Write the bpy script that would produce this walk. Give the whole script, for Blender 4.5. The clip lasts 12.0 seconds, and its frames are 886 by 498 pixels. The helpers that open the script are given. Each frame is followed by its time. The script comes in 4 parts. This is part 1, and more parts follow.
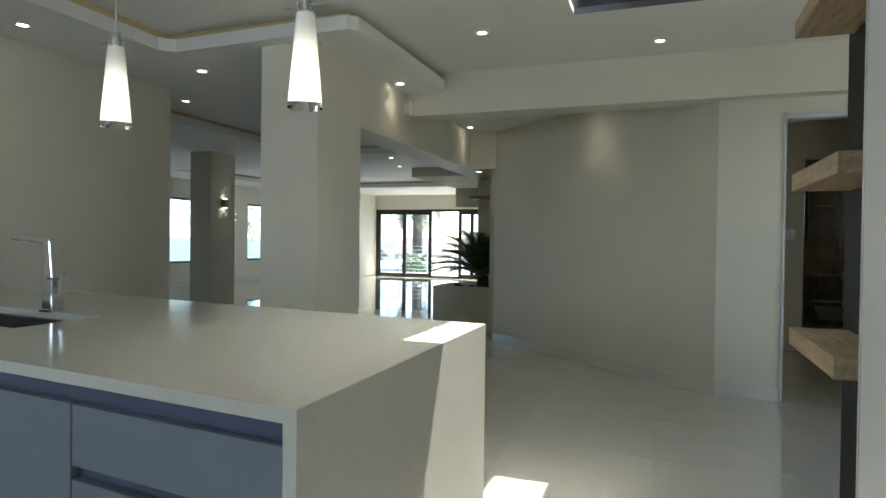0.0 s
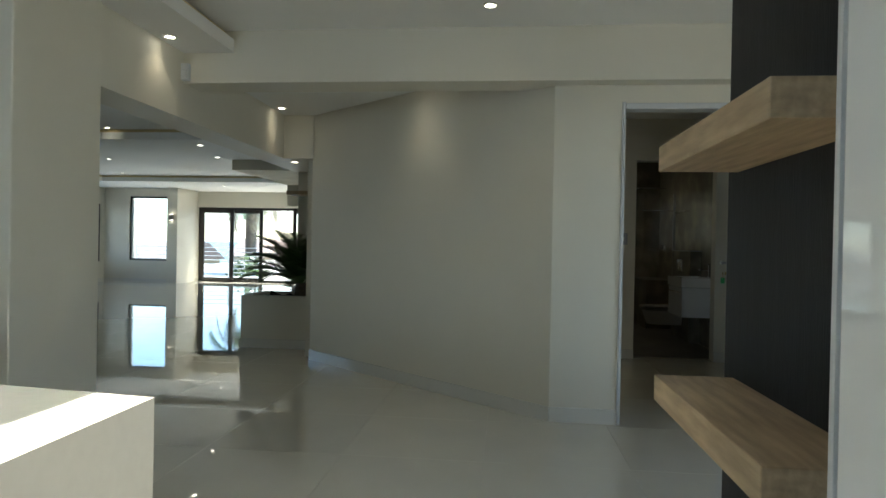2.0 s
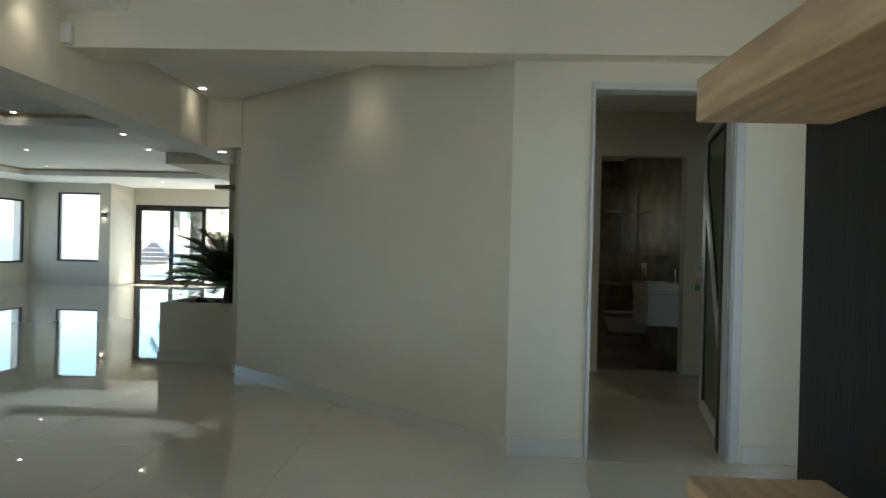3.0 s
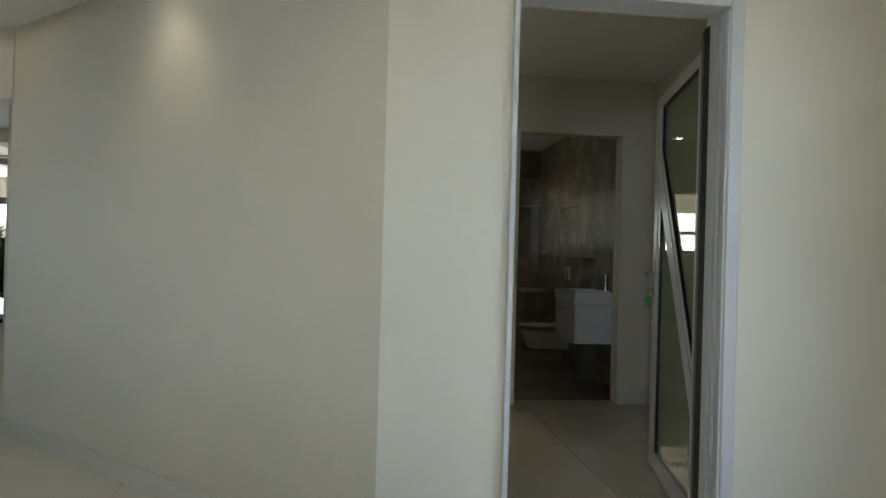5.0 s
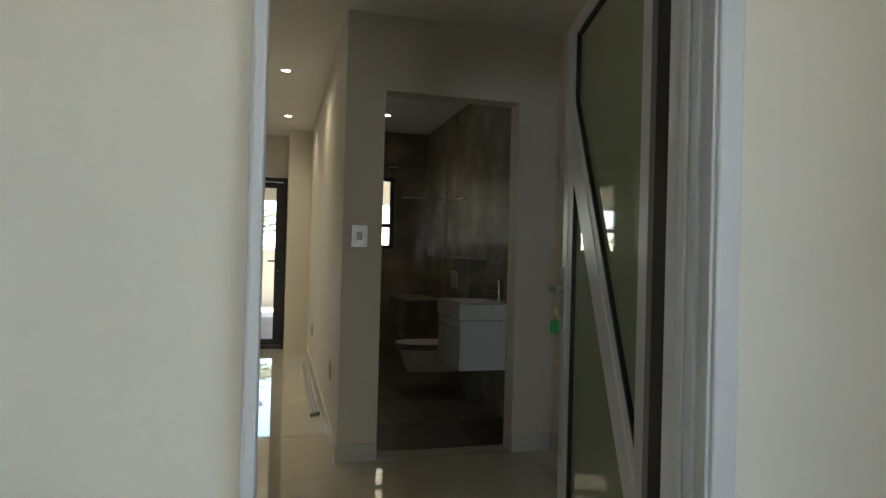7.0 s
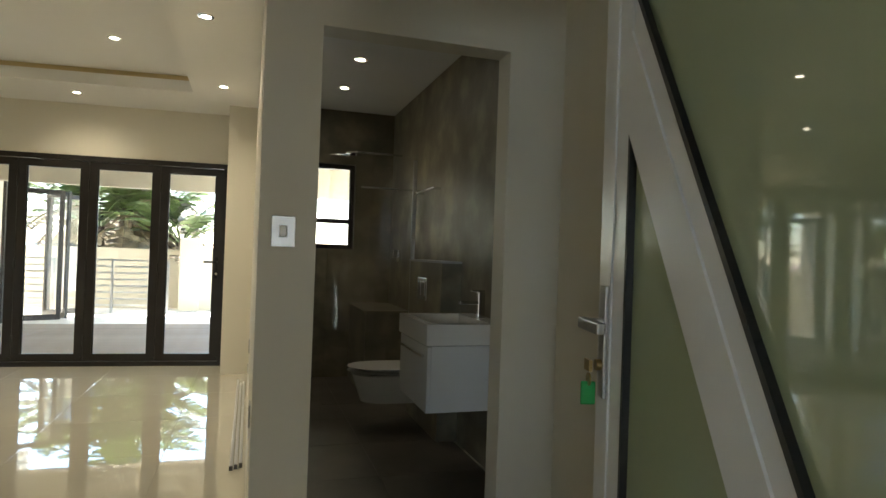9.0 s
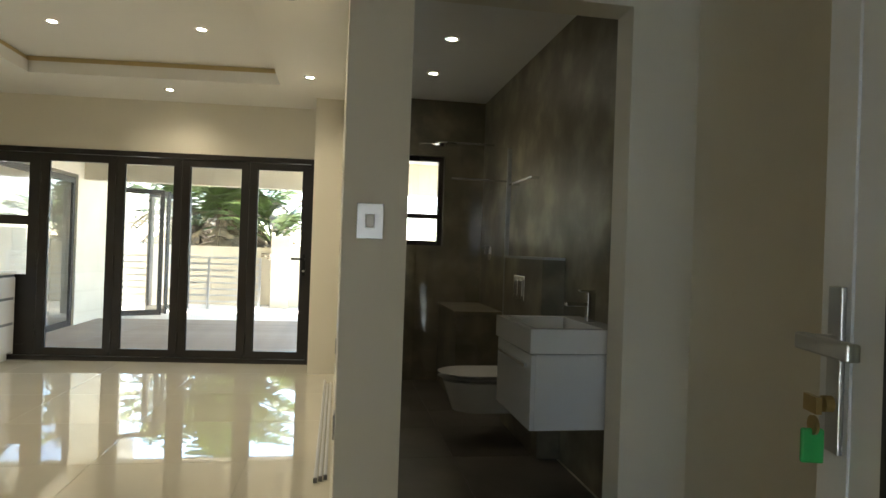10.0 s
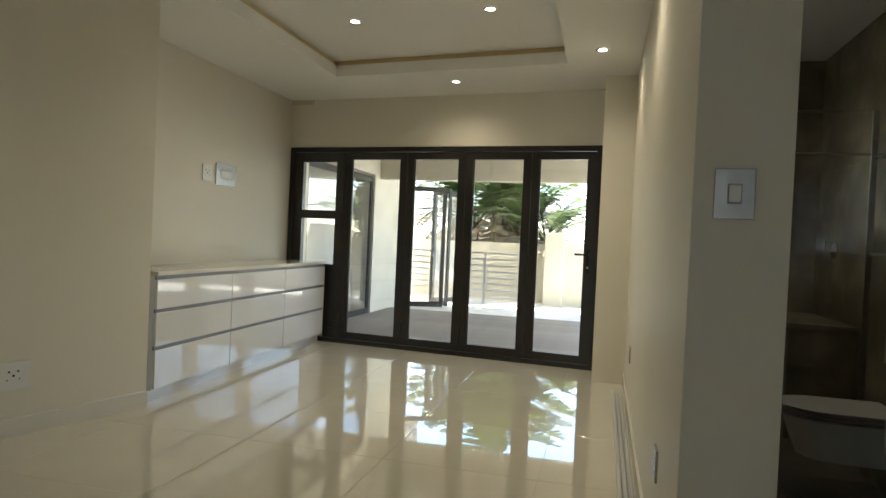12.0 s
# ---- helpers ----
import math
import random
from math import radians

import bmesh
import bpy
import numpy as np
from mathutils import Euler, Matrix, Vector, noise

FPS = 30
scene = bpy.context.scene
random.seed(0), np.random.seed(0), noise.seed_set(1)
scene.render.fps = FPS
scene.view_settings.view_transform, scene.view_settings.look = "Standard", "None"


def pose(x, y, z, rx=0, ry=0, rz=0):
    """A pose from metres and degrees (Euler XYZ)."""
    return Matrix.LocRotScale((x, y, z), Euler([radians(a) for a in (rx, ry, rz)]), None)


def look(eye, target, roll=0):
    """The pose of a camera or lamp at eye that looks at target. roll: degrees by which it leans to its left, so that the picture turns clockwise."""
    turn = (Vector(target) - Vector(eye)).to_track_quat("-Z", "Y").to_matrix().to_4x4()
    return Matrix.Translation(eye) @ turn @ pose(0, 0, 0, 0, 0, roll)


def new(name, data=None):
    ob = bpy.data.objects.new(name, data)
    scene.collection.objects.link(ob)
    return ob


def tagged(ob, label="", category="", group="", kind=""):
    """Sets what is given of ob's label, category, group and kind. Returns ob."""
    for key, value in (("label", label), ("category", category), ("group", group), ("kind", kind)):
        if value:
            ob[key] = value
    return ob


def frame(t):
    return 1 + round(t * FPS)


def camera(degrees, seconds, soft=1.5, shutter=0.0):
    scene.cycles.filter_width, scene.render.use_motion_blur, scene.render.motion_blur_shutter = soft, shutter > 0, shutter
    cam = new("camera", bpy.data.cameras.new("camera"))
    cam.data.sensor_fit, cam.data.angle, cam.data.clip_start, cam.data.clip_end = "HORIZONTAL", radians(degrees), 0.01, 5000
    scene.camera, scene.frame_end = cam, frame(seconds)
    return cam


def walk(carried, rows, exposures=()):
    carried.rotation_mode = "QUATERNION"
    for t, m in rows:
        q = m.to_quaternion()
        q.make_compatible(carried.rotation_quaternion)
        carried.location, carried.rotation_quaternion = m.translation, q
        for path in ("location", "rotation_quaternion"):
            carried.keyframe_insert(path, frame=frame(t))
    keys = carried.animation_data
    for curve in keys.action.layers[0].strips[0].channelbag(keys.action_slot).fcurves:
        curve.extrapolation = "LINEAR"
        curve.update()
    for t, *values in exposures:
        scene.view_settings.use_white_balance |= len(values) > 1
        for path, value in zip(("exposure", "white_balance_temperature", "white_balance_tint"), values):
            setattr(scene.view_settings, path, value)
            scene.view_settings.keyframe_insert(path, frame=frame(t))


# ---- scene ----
cam = camera(71.4, 12.0)
PATH = [
    (0, (1.553, 0.993, 1.193), (0.878, 2.875, 1.164), 0.7),
    (0.5, (1.59, 1.136, 1.19), (1.052, 3.062, 1.166), 0.8),
    (1, (1.581, 1.371, 1.202), (1.207, 3.336, 1.182), 0.9),
    (1.5, (1.598, 1.653, 1.2), (1.333, 3.636, 1.184), 1.1),
    (2, (1.619, 1.981, 1.198), (1.418, 3.971, 1.184), 1.1),
    (2.5, (1.618, 2.331, 1.202), (1.479, 4.326, 1.194), 1.3),
    (3, (1.666, 2.646, 1.202), (1.599, 4.645, 1.196), 1.4),
    (3.5, (1.716, 2.973, 1.221), (1.701, 4.973, 1.212), 1.3),
    (3.7, (1.723, 3.126, 1.214), (1.731, 5.126, 1.208), 1.4),
    (5.5, (2.045, 4.389, 1.182), (2.355, 6.364, 1.196), 1.6),
    (6, (2.176, 4.711, 1.196), (2.588, 6.668, 1.206), 1.6),
    (6.5, (2.319, 4.971, 1.203), (2.784, 6.916, 1.217), 1.5),
    (7, (2.434, 5.268, 1.206), (2.951, 7.2, 1.223), 1.5),
    (7.2, (2.467, 5.365, 1.198), (3.01, 7.29, 1.217), 1.6),
    (9, (2.758, 6.262, 1.224), (3.357, 8.17, 1.244), 2.0),
    (9.5, (2.8, 6.46, 1.224), (3.332, 8.388, 1.237), 1.9),
    (10, (2.779, 6.644, 1.201), (3.114, 8.616, 1.208), 2.0),
    (10.5, (2.712, 6.835, 1.183), (2.84, 8.83, 1.183), 2.4),
    (11, (2.664, 6.976, 1.172), (2.586, 8.975, 1.159), 2.6),
    (11.5, (2.624, 7.118, 1.16), (2.32, 9.095, 1.138), 2.5),
    (12, (2.581, 7.172, 1.153), (2.076, 9.107, 1.122), 2.6),
]
EXPOSURES = [(0.0, 1.9, 6600, 5), (2.5, 1.8, 6600, 3), (3.5, 2.3, 6600, 6), (5.5, 2.6, 6700, 8), (7.0, 2.5, 6800, 9), (9.5, 3.35, 6900, 6), (10.5, 3.2, 6800, 7), (12.0, 2.85, 6700, 6)]
walk(cam, [(t, look(eye, target, roll)) for t, eye, target, roll in PATH], EXPOSURES)

# ---- world, sun, exposure ----
SUN_DIR = Vector((-0.08, -0.38, -1.0)).normalized()
world = bpy.data.worlds.new("world")
scene.world = world
world.use_nodes = True
wn = world.node_tree
wn.nodes.clear()
sky = wn.nodes.new("ShaderNodeTexSky")
sky.sky_type = "NISHITA"
sky.sun_disc = False
sky.sun_elevation = radians(68.8)
sky.sun_rotation = radians(12)
sky.dust_density = 0.3
sky.ozone_density = 2.5
bg = wn.nodes.new("ShaderNodeBackground")
bg.inputs["Strength"].default_value = 0.15
wo = wn.nodes.new("ShaderNodeOutputWorld")
wn.links.new(sky.outputs[0], bg.inputs[0])
wn.links.new(bg.outputs[0], wo.inputs[0])
sun_data = bpy.data.lights.new("sun", "SUN")
sun_data.energy = 5.0
sun_data.angle = radians(0.5)
sun_data.color = (1.0, 0.96, 0.9)
sun = new("sun", sun_data)
sun.matrix_world = look((3, 8, 20), Vector((3, 8, 20)) + SUN_DIR)


def fill_lamp(name, eye, target, w, h, watts, color=(0.86, 0.93, 1.0)):
    data = bpy.data.lights.new(name, "AREA")
    data.shape = "RECTANGLE"
    data.size, data.size_y, data.energy, data.color = w, h, watts, color
    ob = new(name, data)
    ob.matrix_world = look(eye, target)
    return ob


# ---- materials ----
def mat(name, color, rough=0.5, metal=0.0, var=0.06, scale=3.0, bump=0.0, bump_scale=60.0, spec=0.5, coat=0.0, stretch=(1, 1, 1), piece=0.0, mid=None):
    m = bpy.data.materials.new(name)
    m.use_nodes = True
    nt = m.node_tree
    b = nt.nodes["Principled BSDF"]
    b.inputs["Roughness"].default_value = rough
    b.inputs["Metallic"].default_value = metal
    b.inputs["Specular IOR Level"].default_value = spec
    b.inputs["Coat Weight"].default_value = coat
    b.inputs["Coat Roughness"].default_value = 0.03
    tc = nt.nodes.new("ShaderNodeTexCoord")
    mp = nt.nodes.new("ShaderNodeMapping")
    mp.inputs["Scale"].default_value = stretch
    nt.links.new(tc.outputs["Object"], mp.inputs[0])
    n1 = nt.nodes.new("ShaderNodeTexNoise")
    n1.inputs["Scale"].default_value = scale
    n1.inputs["Detail"].default_value = 6
    nt.links.new(mp.outputs[0], n1.inputs["Vector"])
    ramp = nt.nodes.new("ShaderNodeValToRGB")
    lo = [max(0, c * (1 - var * 2)) for c in color]
    hi = [min(1, c * (1 + var)) for c in color]
    ramp.color_ramp.elements[0].position, ramp.color_ramp.elements[1].position = 0.3, 0.7
    ramp.color_ramp.elements[0].color = (*lo, 1)
    ramp.color_ramp.elements[1].color = (*hi, 1)
    if mid:
        e = ramp.color_ramp.elements.new(0.5)
        e.color = (*mid, 1)
    nt.links.new(n1.outputs["Fac"], ramp.inputs[0])
    src = ramp.outputs[0]
    if piece:
        oi = nt.nodes.new("ShaderNodeObjectInfo")
        hsv = nt.nodes.new("ShaderNodeHueSaturation")
        mr = nt.nodes.new("ShaderNodeMapRange")
        mr.inputs["To Min"].default_value, mr.inputs["To Max"].default_value = 1 - piece, 1 + piece
        nt.links.new(oi.outputs["Random"], mr.inputs[0])
        nt.links.new(mr.outputs[0], hsv.inputs["Value"])
        nt.links.new(src, hsv.inputs["Color"])
        src = hsv.outputs[0]
    nt.links.new(src, b.inputs["Base Color"])
    if bump:
        n2 = nt.nodes.new("ShaderNodeTexNoise")
        n2.inputs["Scale"].default_value = bump_scale
        n2.inputs["Detail"].default_value = 4
        nt.links.new(mp.outputs[0], n2.inputs["Vector"])
        bp = nt.nodes.new("ShaderNodeBump")
        bp.inputs["Strength"].default_value = bump
        bp.inputs["Distance"].default_value = 0.003
        nt.links.new(n2.outputs["Fac"], bp.inputs["Height"])
        nt.links.new(bp.outputs[0], b.inputs["Normal"])
    return m


def glow(name, color, strength):
    m = bpy.data.materials.new(name)
    m.use_nodes = True
    b = m.node_tree.nodes["Principled BSDF"]
    b.inputs["Base Color"].default_value = (0.8, 0.8, 0.8, 1)
    b.inputs["Emission Color"].default_value = (*color, 1)
    b.inputs["Emission Strength"].default_value = strength
    return m


def glass_mat(name, color=(1, 1, 1), rough=0.0):
    m = bpy.data.materials.new(name)
    m.use_nodes = True
    b = m.node_tree.nodes["Principled BSDF"]
    b.inputs["Base Color"].default_value = (*color, 1)
    b.inputs["Roughness"].default_value = rough
    b.inputs["Transmission Weight"].default_value = 1.0
    b.inputs["IOR"].default_value = 1.45
    return m


WALL = mat("wall_paint", (0.75, 0.71, 0.61), 0.5, var=0.015, scale=1.2, bump=0.12, bump_scale=140)
CEIL = mat("ceiling_paint", (0.86, 0.85, 0.82), 0.7, var=0.012, scale=1.0)
# the warm shade inside the ceiling recesses is put into this ochre
COVE = mat("cove_shade_ochre", (0.70, 0.55, 0.30), 0.7, var=0.05, scale=4)
TILE_M = mat("polished_porcelain", (0.69, 0.66, 0.565), 0.012, var=0.02, scale=2.5, spec=1.0, coat=0.4, piece=0.015)
GROUT = mat("grout", (0.56, 0.54, 0.47), 0.8, var=0.1, scale=30)
SKIRT = mat("skirting_tile", (0.74, 0.72, 0.66), 0.12, var=0.02, scale=2)
QUARTZ = mat("quartz_top", (0.63, 0.61, 0.54), 0.12, var=0.015, scale=40, bump=0.0)
ISLAND = mat("grey_blue_lacquer", (0.20, 0.225, 0.275), 0.3, var=0.015, scale=1)
GLOSS = mat("white_gloss_door", (0.78, 0.79, 0.80), 0.04, var=0.01, scale=1, spec=0.3)
# shade in the island's finger channel, put into a dark blue colour
CHANNEL_SHADE = mat("channel_shade_blue", (0.10, 0.12, 0.19), 0.35, var=0.03)
CHANNEL = mat("grey_anodised_channel", (0.20, 0.215, 0.25), 0.4, var=0.05, scale=8)
BLACK = mat("dark_veneer", (0.010, 0.010, 0.012), 0.55, var=0.22, spec=0.3, scale=8, stretch=(6, 6, 0.5), bump=0.22, bump_scale=40)
OAK = mat("pale_oak", (0.40, 0.30, 0.19), 0.5, var=0.16, scale=9, stretch=(6, 0.7, 6), bump=0.2, bump_scale=50, mid=(0.37, 0.275, 0.17))
ALU = mat("white_aluminium", (0.62, 0.63, 0.64), 0.35, metal=0.0, var=0.02)
BEAD = mat("black_rubber_bead", (0.012, 0.012, 0.012), 0.5, var=0.05)
ALU_GREY = mat("grey_gasket", (0.16, 0.165, 0.17), 0.5, var=0.05)
DARK_ALU = mat("dark_bronze_aluminium", (0.018, 0.015, 0.014), 0.35, var=0.15, scale=6)
CHROME = mat("chrome", (0.75, 0.76, 0.78), 0.12, metal=1.0, var=0.02)
STEEL = mat("brushed_steel", (0.45, 0.45, 0.45), 0.3, metal=1.0, var=0.06, scale=20, stretch=(1, 12, 1))
GLASS = glass_mat("clear_glass")
TINTED = glass_mat("blue_tinted_glass", (0.72, 0.80, 0.88))
FROST = mat("green_laminated_glass", (0.32, 0.37, 0.25), 0.03, var=0.02, scale=1)
CEMENT = mat("cement_tile_wall", (0.27, 0.24, 0.165), 0.36, var=0.28, scale=3.4, bump=0.25, bump_scale=22, mid=(0.19, 0.17, 0.12))
BATH_FLOOR = mat("cement_tile_floor", (0.13, 0.118, 0.10), 0.4, var=0.14, scale=3, piece=0.03)
CERAMIC = mat("white_ceramic", (0.82, 0.82, 0.81), 0.05, var=0.01)
SATIN = mat("satin_silver_plate", (0.43, 0.44, 0.48), 0.25, metal=0.2, var=0.02, scale=30)
PLASTIC = mat("white_plastic", (0.75, 0.75, 0.74), 0.3, var=0.02)
KEY_GREEN = mat("green_key_tag", (0.02, 0.35, 0.08), 0.4, var=0.05)
BRASS = mat("brass_key", (0.45, 0.33, 0.14), 0.3, metal=1.0, var=0.08)
SCONCE = mat("grey_sconce_metal", (0.22, 0.21, 0.20), 0.4, metal=0.5, var=0.05)
LAMP_ON = glow("downlight_bulb", (1.0, 0.93, 0.8), 4)
SHADE_ON = glow("lit_opal_glass", (1.0, 0.97, 0.82), 0.42)
# the lamp sits low in the shade, so its glow falls off towards the neck
_t = SHADE_ON.node_tree
_c, _x, _m = _t.nodes.new("ShaderNodeTexCoord"), _t.nodes.new("ShaderNodeSeparateXYZ"), _t.nodes.new("ShaderNodeMapRange")
_m.interpolation_type = "SMOOTHSTEP"
_m.inputs["From Min"].default_value, _m.inputs["From Max"].default_value = 0.08, 0.25
_m.inputs["To Min"].default_value, _m.inputs["To Max"].default_value = 0.45, 0.05
_t.links.new(_c.outputs["Object"], _x.inputs[0])
_t.links.new(_x.outputs["Z"], _m.inputs["Value"])
_t.links.new(_m.outputs[0], _t.nodes["Principled BSDF"].inputs["Emission Strength"])
LEAF = mat("cycad_leaf", (0.07, 0.15, 0.04), 0.35, var=0.3, scale=12)
LEAF_PALE = mat("banana_leaf", (0.16, 0.24, 0.08), 0.35, var=0.35, scale=3)
LEAF_DRY = mat("dry_leaf", (0.27, 0.22, 0.15), 0.7, var=0.3, scale=6)
BARK = mat("palm_bark", (0.13, 0.10, 0.075), 0.9, var=0.35, scale=9, bump=0.8, bump_scale=20)
SOIL = mat("bark_mulch", (0.06, 0.045, 0.035), 0.95, var=0.5, scale=25, bump=1.0, bump_scale=40)
STUCCO = mat("exterior_white_stucco", (0.60, 0.55, 0.44), 0.85, var=0.05, scale=2, bump=0.4, bump_scale=90)
DECK = mat("weathered_deck_board", (0.31, 0.265, 0.22), 0.7, var=0.15, scale=6, stretch=(0.6, 8, 8), bump=0.3, bump_scale=40, piece=0.1)
PAVE = mat("pale_paving", (0.78, 0.76, 0.71), 0.8, var=0.08, scale=3)
RAIL = mat("rail_steel", (0.55, 0.56, 0.57), 0.3, metal=0.8, var=0.03)
SEA = mat("sea", (0.05, 0.13, 0.19), 0.25, var=0.15, scale=0.02)
LAND = mat("dry_ground", (0.30, 0.27, 0.20), 0.95, var=0.25, scale=0.4)
# distance haze is put into the roof tiles as a paler red
ROOF_RED = mat("hazed_roof_tile", (0.36, 0.27, 0.23), 0.85, var=0.2, scale=3)


# ---- building blocks ----
def box(bm, x0, x1, y0, y1, z0, z1, bevel=0.0, seg=2):
    vs = bmesh.ops.create_cube(bm, size=1.0)["verts"]
    bmesh.ops.transform(bm, matrix=Matrix.Translation(((x0 + x1) / 2, (y0 + y1) / 2, (z0 + z1) / 2)) @ Matrix.Diagonal((abs(x1 - x0), abs(y1 - y0), abs(z1 - z0), 1)), verts=vs)
    if bevel:
        es = list({e for v in vs for e in v.link_edges})
        bmesh.ops.bevel(bm, geom=es, offset=bevel, segments=seg, affect="EDGES", profile=0.5)
    return bm


def B(*a, bevel=0.0, seg=2):
    return box(bmesh.new(), *a, bevel=bevel, seg=seg)


def boxes(*rows, bevel=0.0):
    bm = bmesh.new()
    for r in rows:
        box(bm, *r, bevel=bevel)
    return bm


def cyl(bm, p0, p1, r0, r1=None, seg=20, caps=True):
    p0, p1 = Vector(p0), Vector(p1)
    d = p1 - p0
    vs = bmesh.ops.create_cone(bm, cap_ends=caps, segments=seg, radius1=r0, radius2=r0 if r1 is None else r1, depth=d.length)["verts"]
    q = d.to_track_quat("Z", "Y").to_matrix().to_4x4()
    bmesh.ops.transform(bm, matrix=Matrix.Translation((p0 + p1) / 2) @ q, verts=vs)
    return bm


def C(p0, p1, r0, r1=None, seg=20, caps=True):
    return cyl(bmesh.new(), p0, p1, r0, r1, seg, caps)


def prism(pts, z0, z1):
    bm = bmesh.new()
    lo = [bm.verts.new((x, y, z0)) for x, y in pts]
    hi = [bm.verts.new((x, y, z1)) for x, y in pts]
    bm.faces.new(lo[::-1])
    bm.faces.new(hi)
    n = len(pts)
    for i in range(n):
        bm.faces.new((lo[i], lo[(i + 1) % n], hi[(i + 1) % n], hi[i]))
    bmesh.ops.recalc_face_normals(bm, faces=bm.faces)
    return bm


def lathe(profile, centre, seg=28):
    bm = bmesh.new()
    rings = []
    for r, z in profile:
        rings.append([bm.verts.new((centre[0] + r * math.cos(2 * math.pi * i / seg), centre[1] + r * math.sin(2 * math.pi * i / seg), centre[2] + z)) for i in range(seg)])
    for a, b in zip(rings, rings[1:]):
        for i in range(seg):
            bm.faces.new((a[i], a[(i + 1) % seg], b[(i + 1) % seg], b[i]))
    bmesh.ops.recalc_face_normals(bm, faces=bm.faces)
    return bm


def finish(name, bm, material, smooth=False):
    me = bpy.data.meshes.new(name)
    bm.to_mesh(me)
    bm.free()
    me.materials.append(material)
    if smooth:
        for p in me.polygons:
            p.use_smooth = True
        me.set_sharp_from_angle(angle=radians(40))
    return new(name, me)


def part(name, bm, material, parent, label="", smooth=False):
    ob = finish(name, bm, material, smooth)
    ob.parent = parent
    if label:
        ob["label"] = label
    return ob


def thing(name, label, category, at=(0, 0, 0), group=""):
    ob = new(name)
    ob.empty_display_size = 0.1
    ob.location = at
    return tagged(ob, label, category, group)


def struct(name, bm, material, label, category="wall"):
    return tagged(finish(name, bm, material), label, category, kind="structure")


# ---- structure ----
H_K, H_B, H_DROP = 2.66, 2.60, 2.51
HI = 3.0

# kitchen and hall shell
struct("wall_kitchen_west", boxes((-2.9, -2.6, -2.4, 5.35, 0, HI)), WALL, "cream painted wall behind the kitchen island")
# the openings here and in the east wall are added to let daylight in
struct("wall_kitchen_south", boxes((-2.9, -1.6, -2.7, -2.4, 0, HI), (-0.4, 2.75, -2.7, -2.4, 0, HI), (3.85, 4.3, -2.7, -2.4, 0, HI), (2.75, 3.85, -2.7, -2.4, 2.15, HI), (-1.6, -0.4, -2.7, -2.4, 2.1, HI), (-1.6, -0.4, -2.7, -2.4, 0, 1.1)), WALL, "cream painted unseen wall with added window openings")
struct("wall_kitchen_east", boxes((3.97, 4.3, -2.4, 3.4, 0, HI), (3.97, 4.3, 5.6, 6.255, 0, HI), (3.97, 4.3, 3.4, 5.6, 0, 0.4), (3.97, 4.3, 3.4, 5.6, 2.2, HI)), WALL, "cream painted wall beside the doorway")
DX0, DX1, DH = 2.40, 3.235, 2.165
struct("wall_doorway", boxes((1.937, DX0, 6.257, 6.45, 0, HI), (DX1, 4.3, 6.257, 6.45, 0, HI), (DX0, DX1, 6.257, 6.45, DH, HI)), WALL, "cream painted wall with an open doorway")
ang = math.atan2(-1.87, 2.29)
nx, ny = -math.sin(ang), math.cos(ang)
struct("wall_diagonal", prism([(-0.352, 8.116), (1.937, 6.257), (1.937 + nx * 0.02 + 0.1, 6.45), (-0.352 + nx * 0.22, 8.116 + ny * 0.22)], 0, HI), WALL, "cream painted wall set at an angle")
struct("beam_hall", boxes((-0.66, 4.0, 6.12, 6.39, 2.30, HI)), WALL, "cream painted dropped beam across the hall", "beam")
struct("beam_living", boxes((-0.95, -0.655, 5.2, 8.10, 2.05, HI), (-0.95, -0.345, 8.10, 9.298, 2.05, HI)), WALL, "cream painted beam over the passage to the living room", "beam")
struct("column_kitchen", B(-1.08, -0.63, 4.58, 5.2, 0, HI, bevel=0.006), WALL, "square cream painted column beside the island", "column")

# living room shell
struct("wall_living_south", boxes((-9.75, -2.9, 5.05, 5.35, 0, HI)), WALL, "cream painted living room wall")
WZ0, WZ1 = 0.56, 2.14
struct("wall_living_west", boxes((-9.75, -9.45, 5.35, 8.0, 0, HI), (-9.75, -9.45, 10.2, 11.6, 0, HI), (-9.75, -9.45, 14.3, 15.4, 0, HI), (-9.75, -9.45, 17.88, 18.3, 0, HI),
    (-9.75, -9.45, 8.0, 10.2, 0, WZ0), (-9.75, -9.45, 8.0, 10.2, WZ1, HI), (-9.75, -9.45, 11.6, 14.3, 0, WZ0), (-9.75, -9.45, 11.6, 14.3, WZ1, HI), (-9.75, -9.45, 15.4, 17.88, 0, WZ0), (-9.75, -9.45, 15.4, 17.88, WZ1, HI)), WALL, "white painted living room wall with sea-view windows")
struct("wall_living_north", boxes((-9.45, -8.72, 18.05, 18.3, 0, HI), (-8.72, -7.54, 18.05, 18.3, 0, 0.61), (-8.72, -7.54, 18.05, 18.3, 2.37, HI), (-7.54, -7.25, 17.9, 19.3, 0, HI),
    (-7.25, -3.0, 19.03, 19.3, 2.15, HI), (-3.0, -1.21, 19.03, 19.3, 0, HI)), WALL, "white painted wall with a window and sliding doors")
struct("wall_living_east", boxes((-1.06, -0.80, 10.55, 13.6, 0, HI), (-1.5, -1.21, 13.3, 19.03, 0, HI), (-1.5, -1.06, 13.05, 13.3, 0, HI), (-0.91, -0.45, 9.30, 9.5, 0, HI), (-0.45, -0.30, 8.26, 9.5, 0, HI)), WALL, "cream painted wall between living room and bedroom")

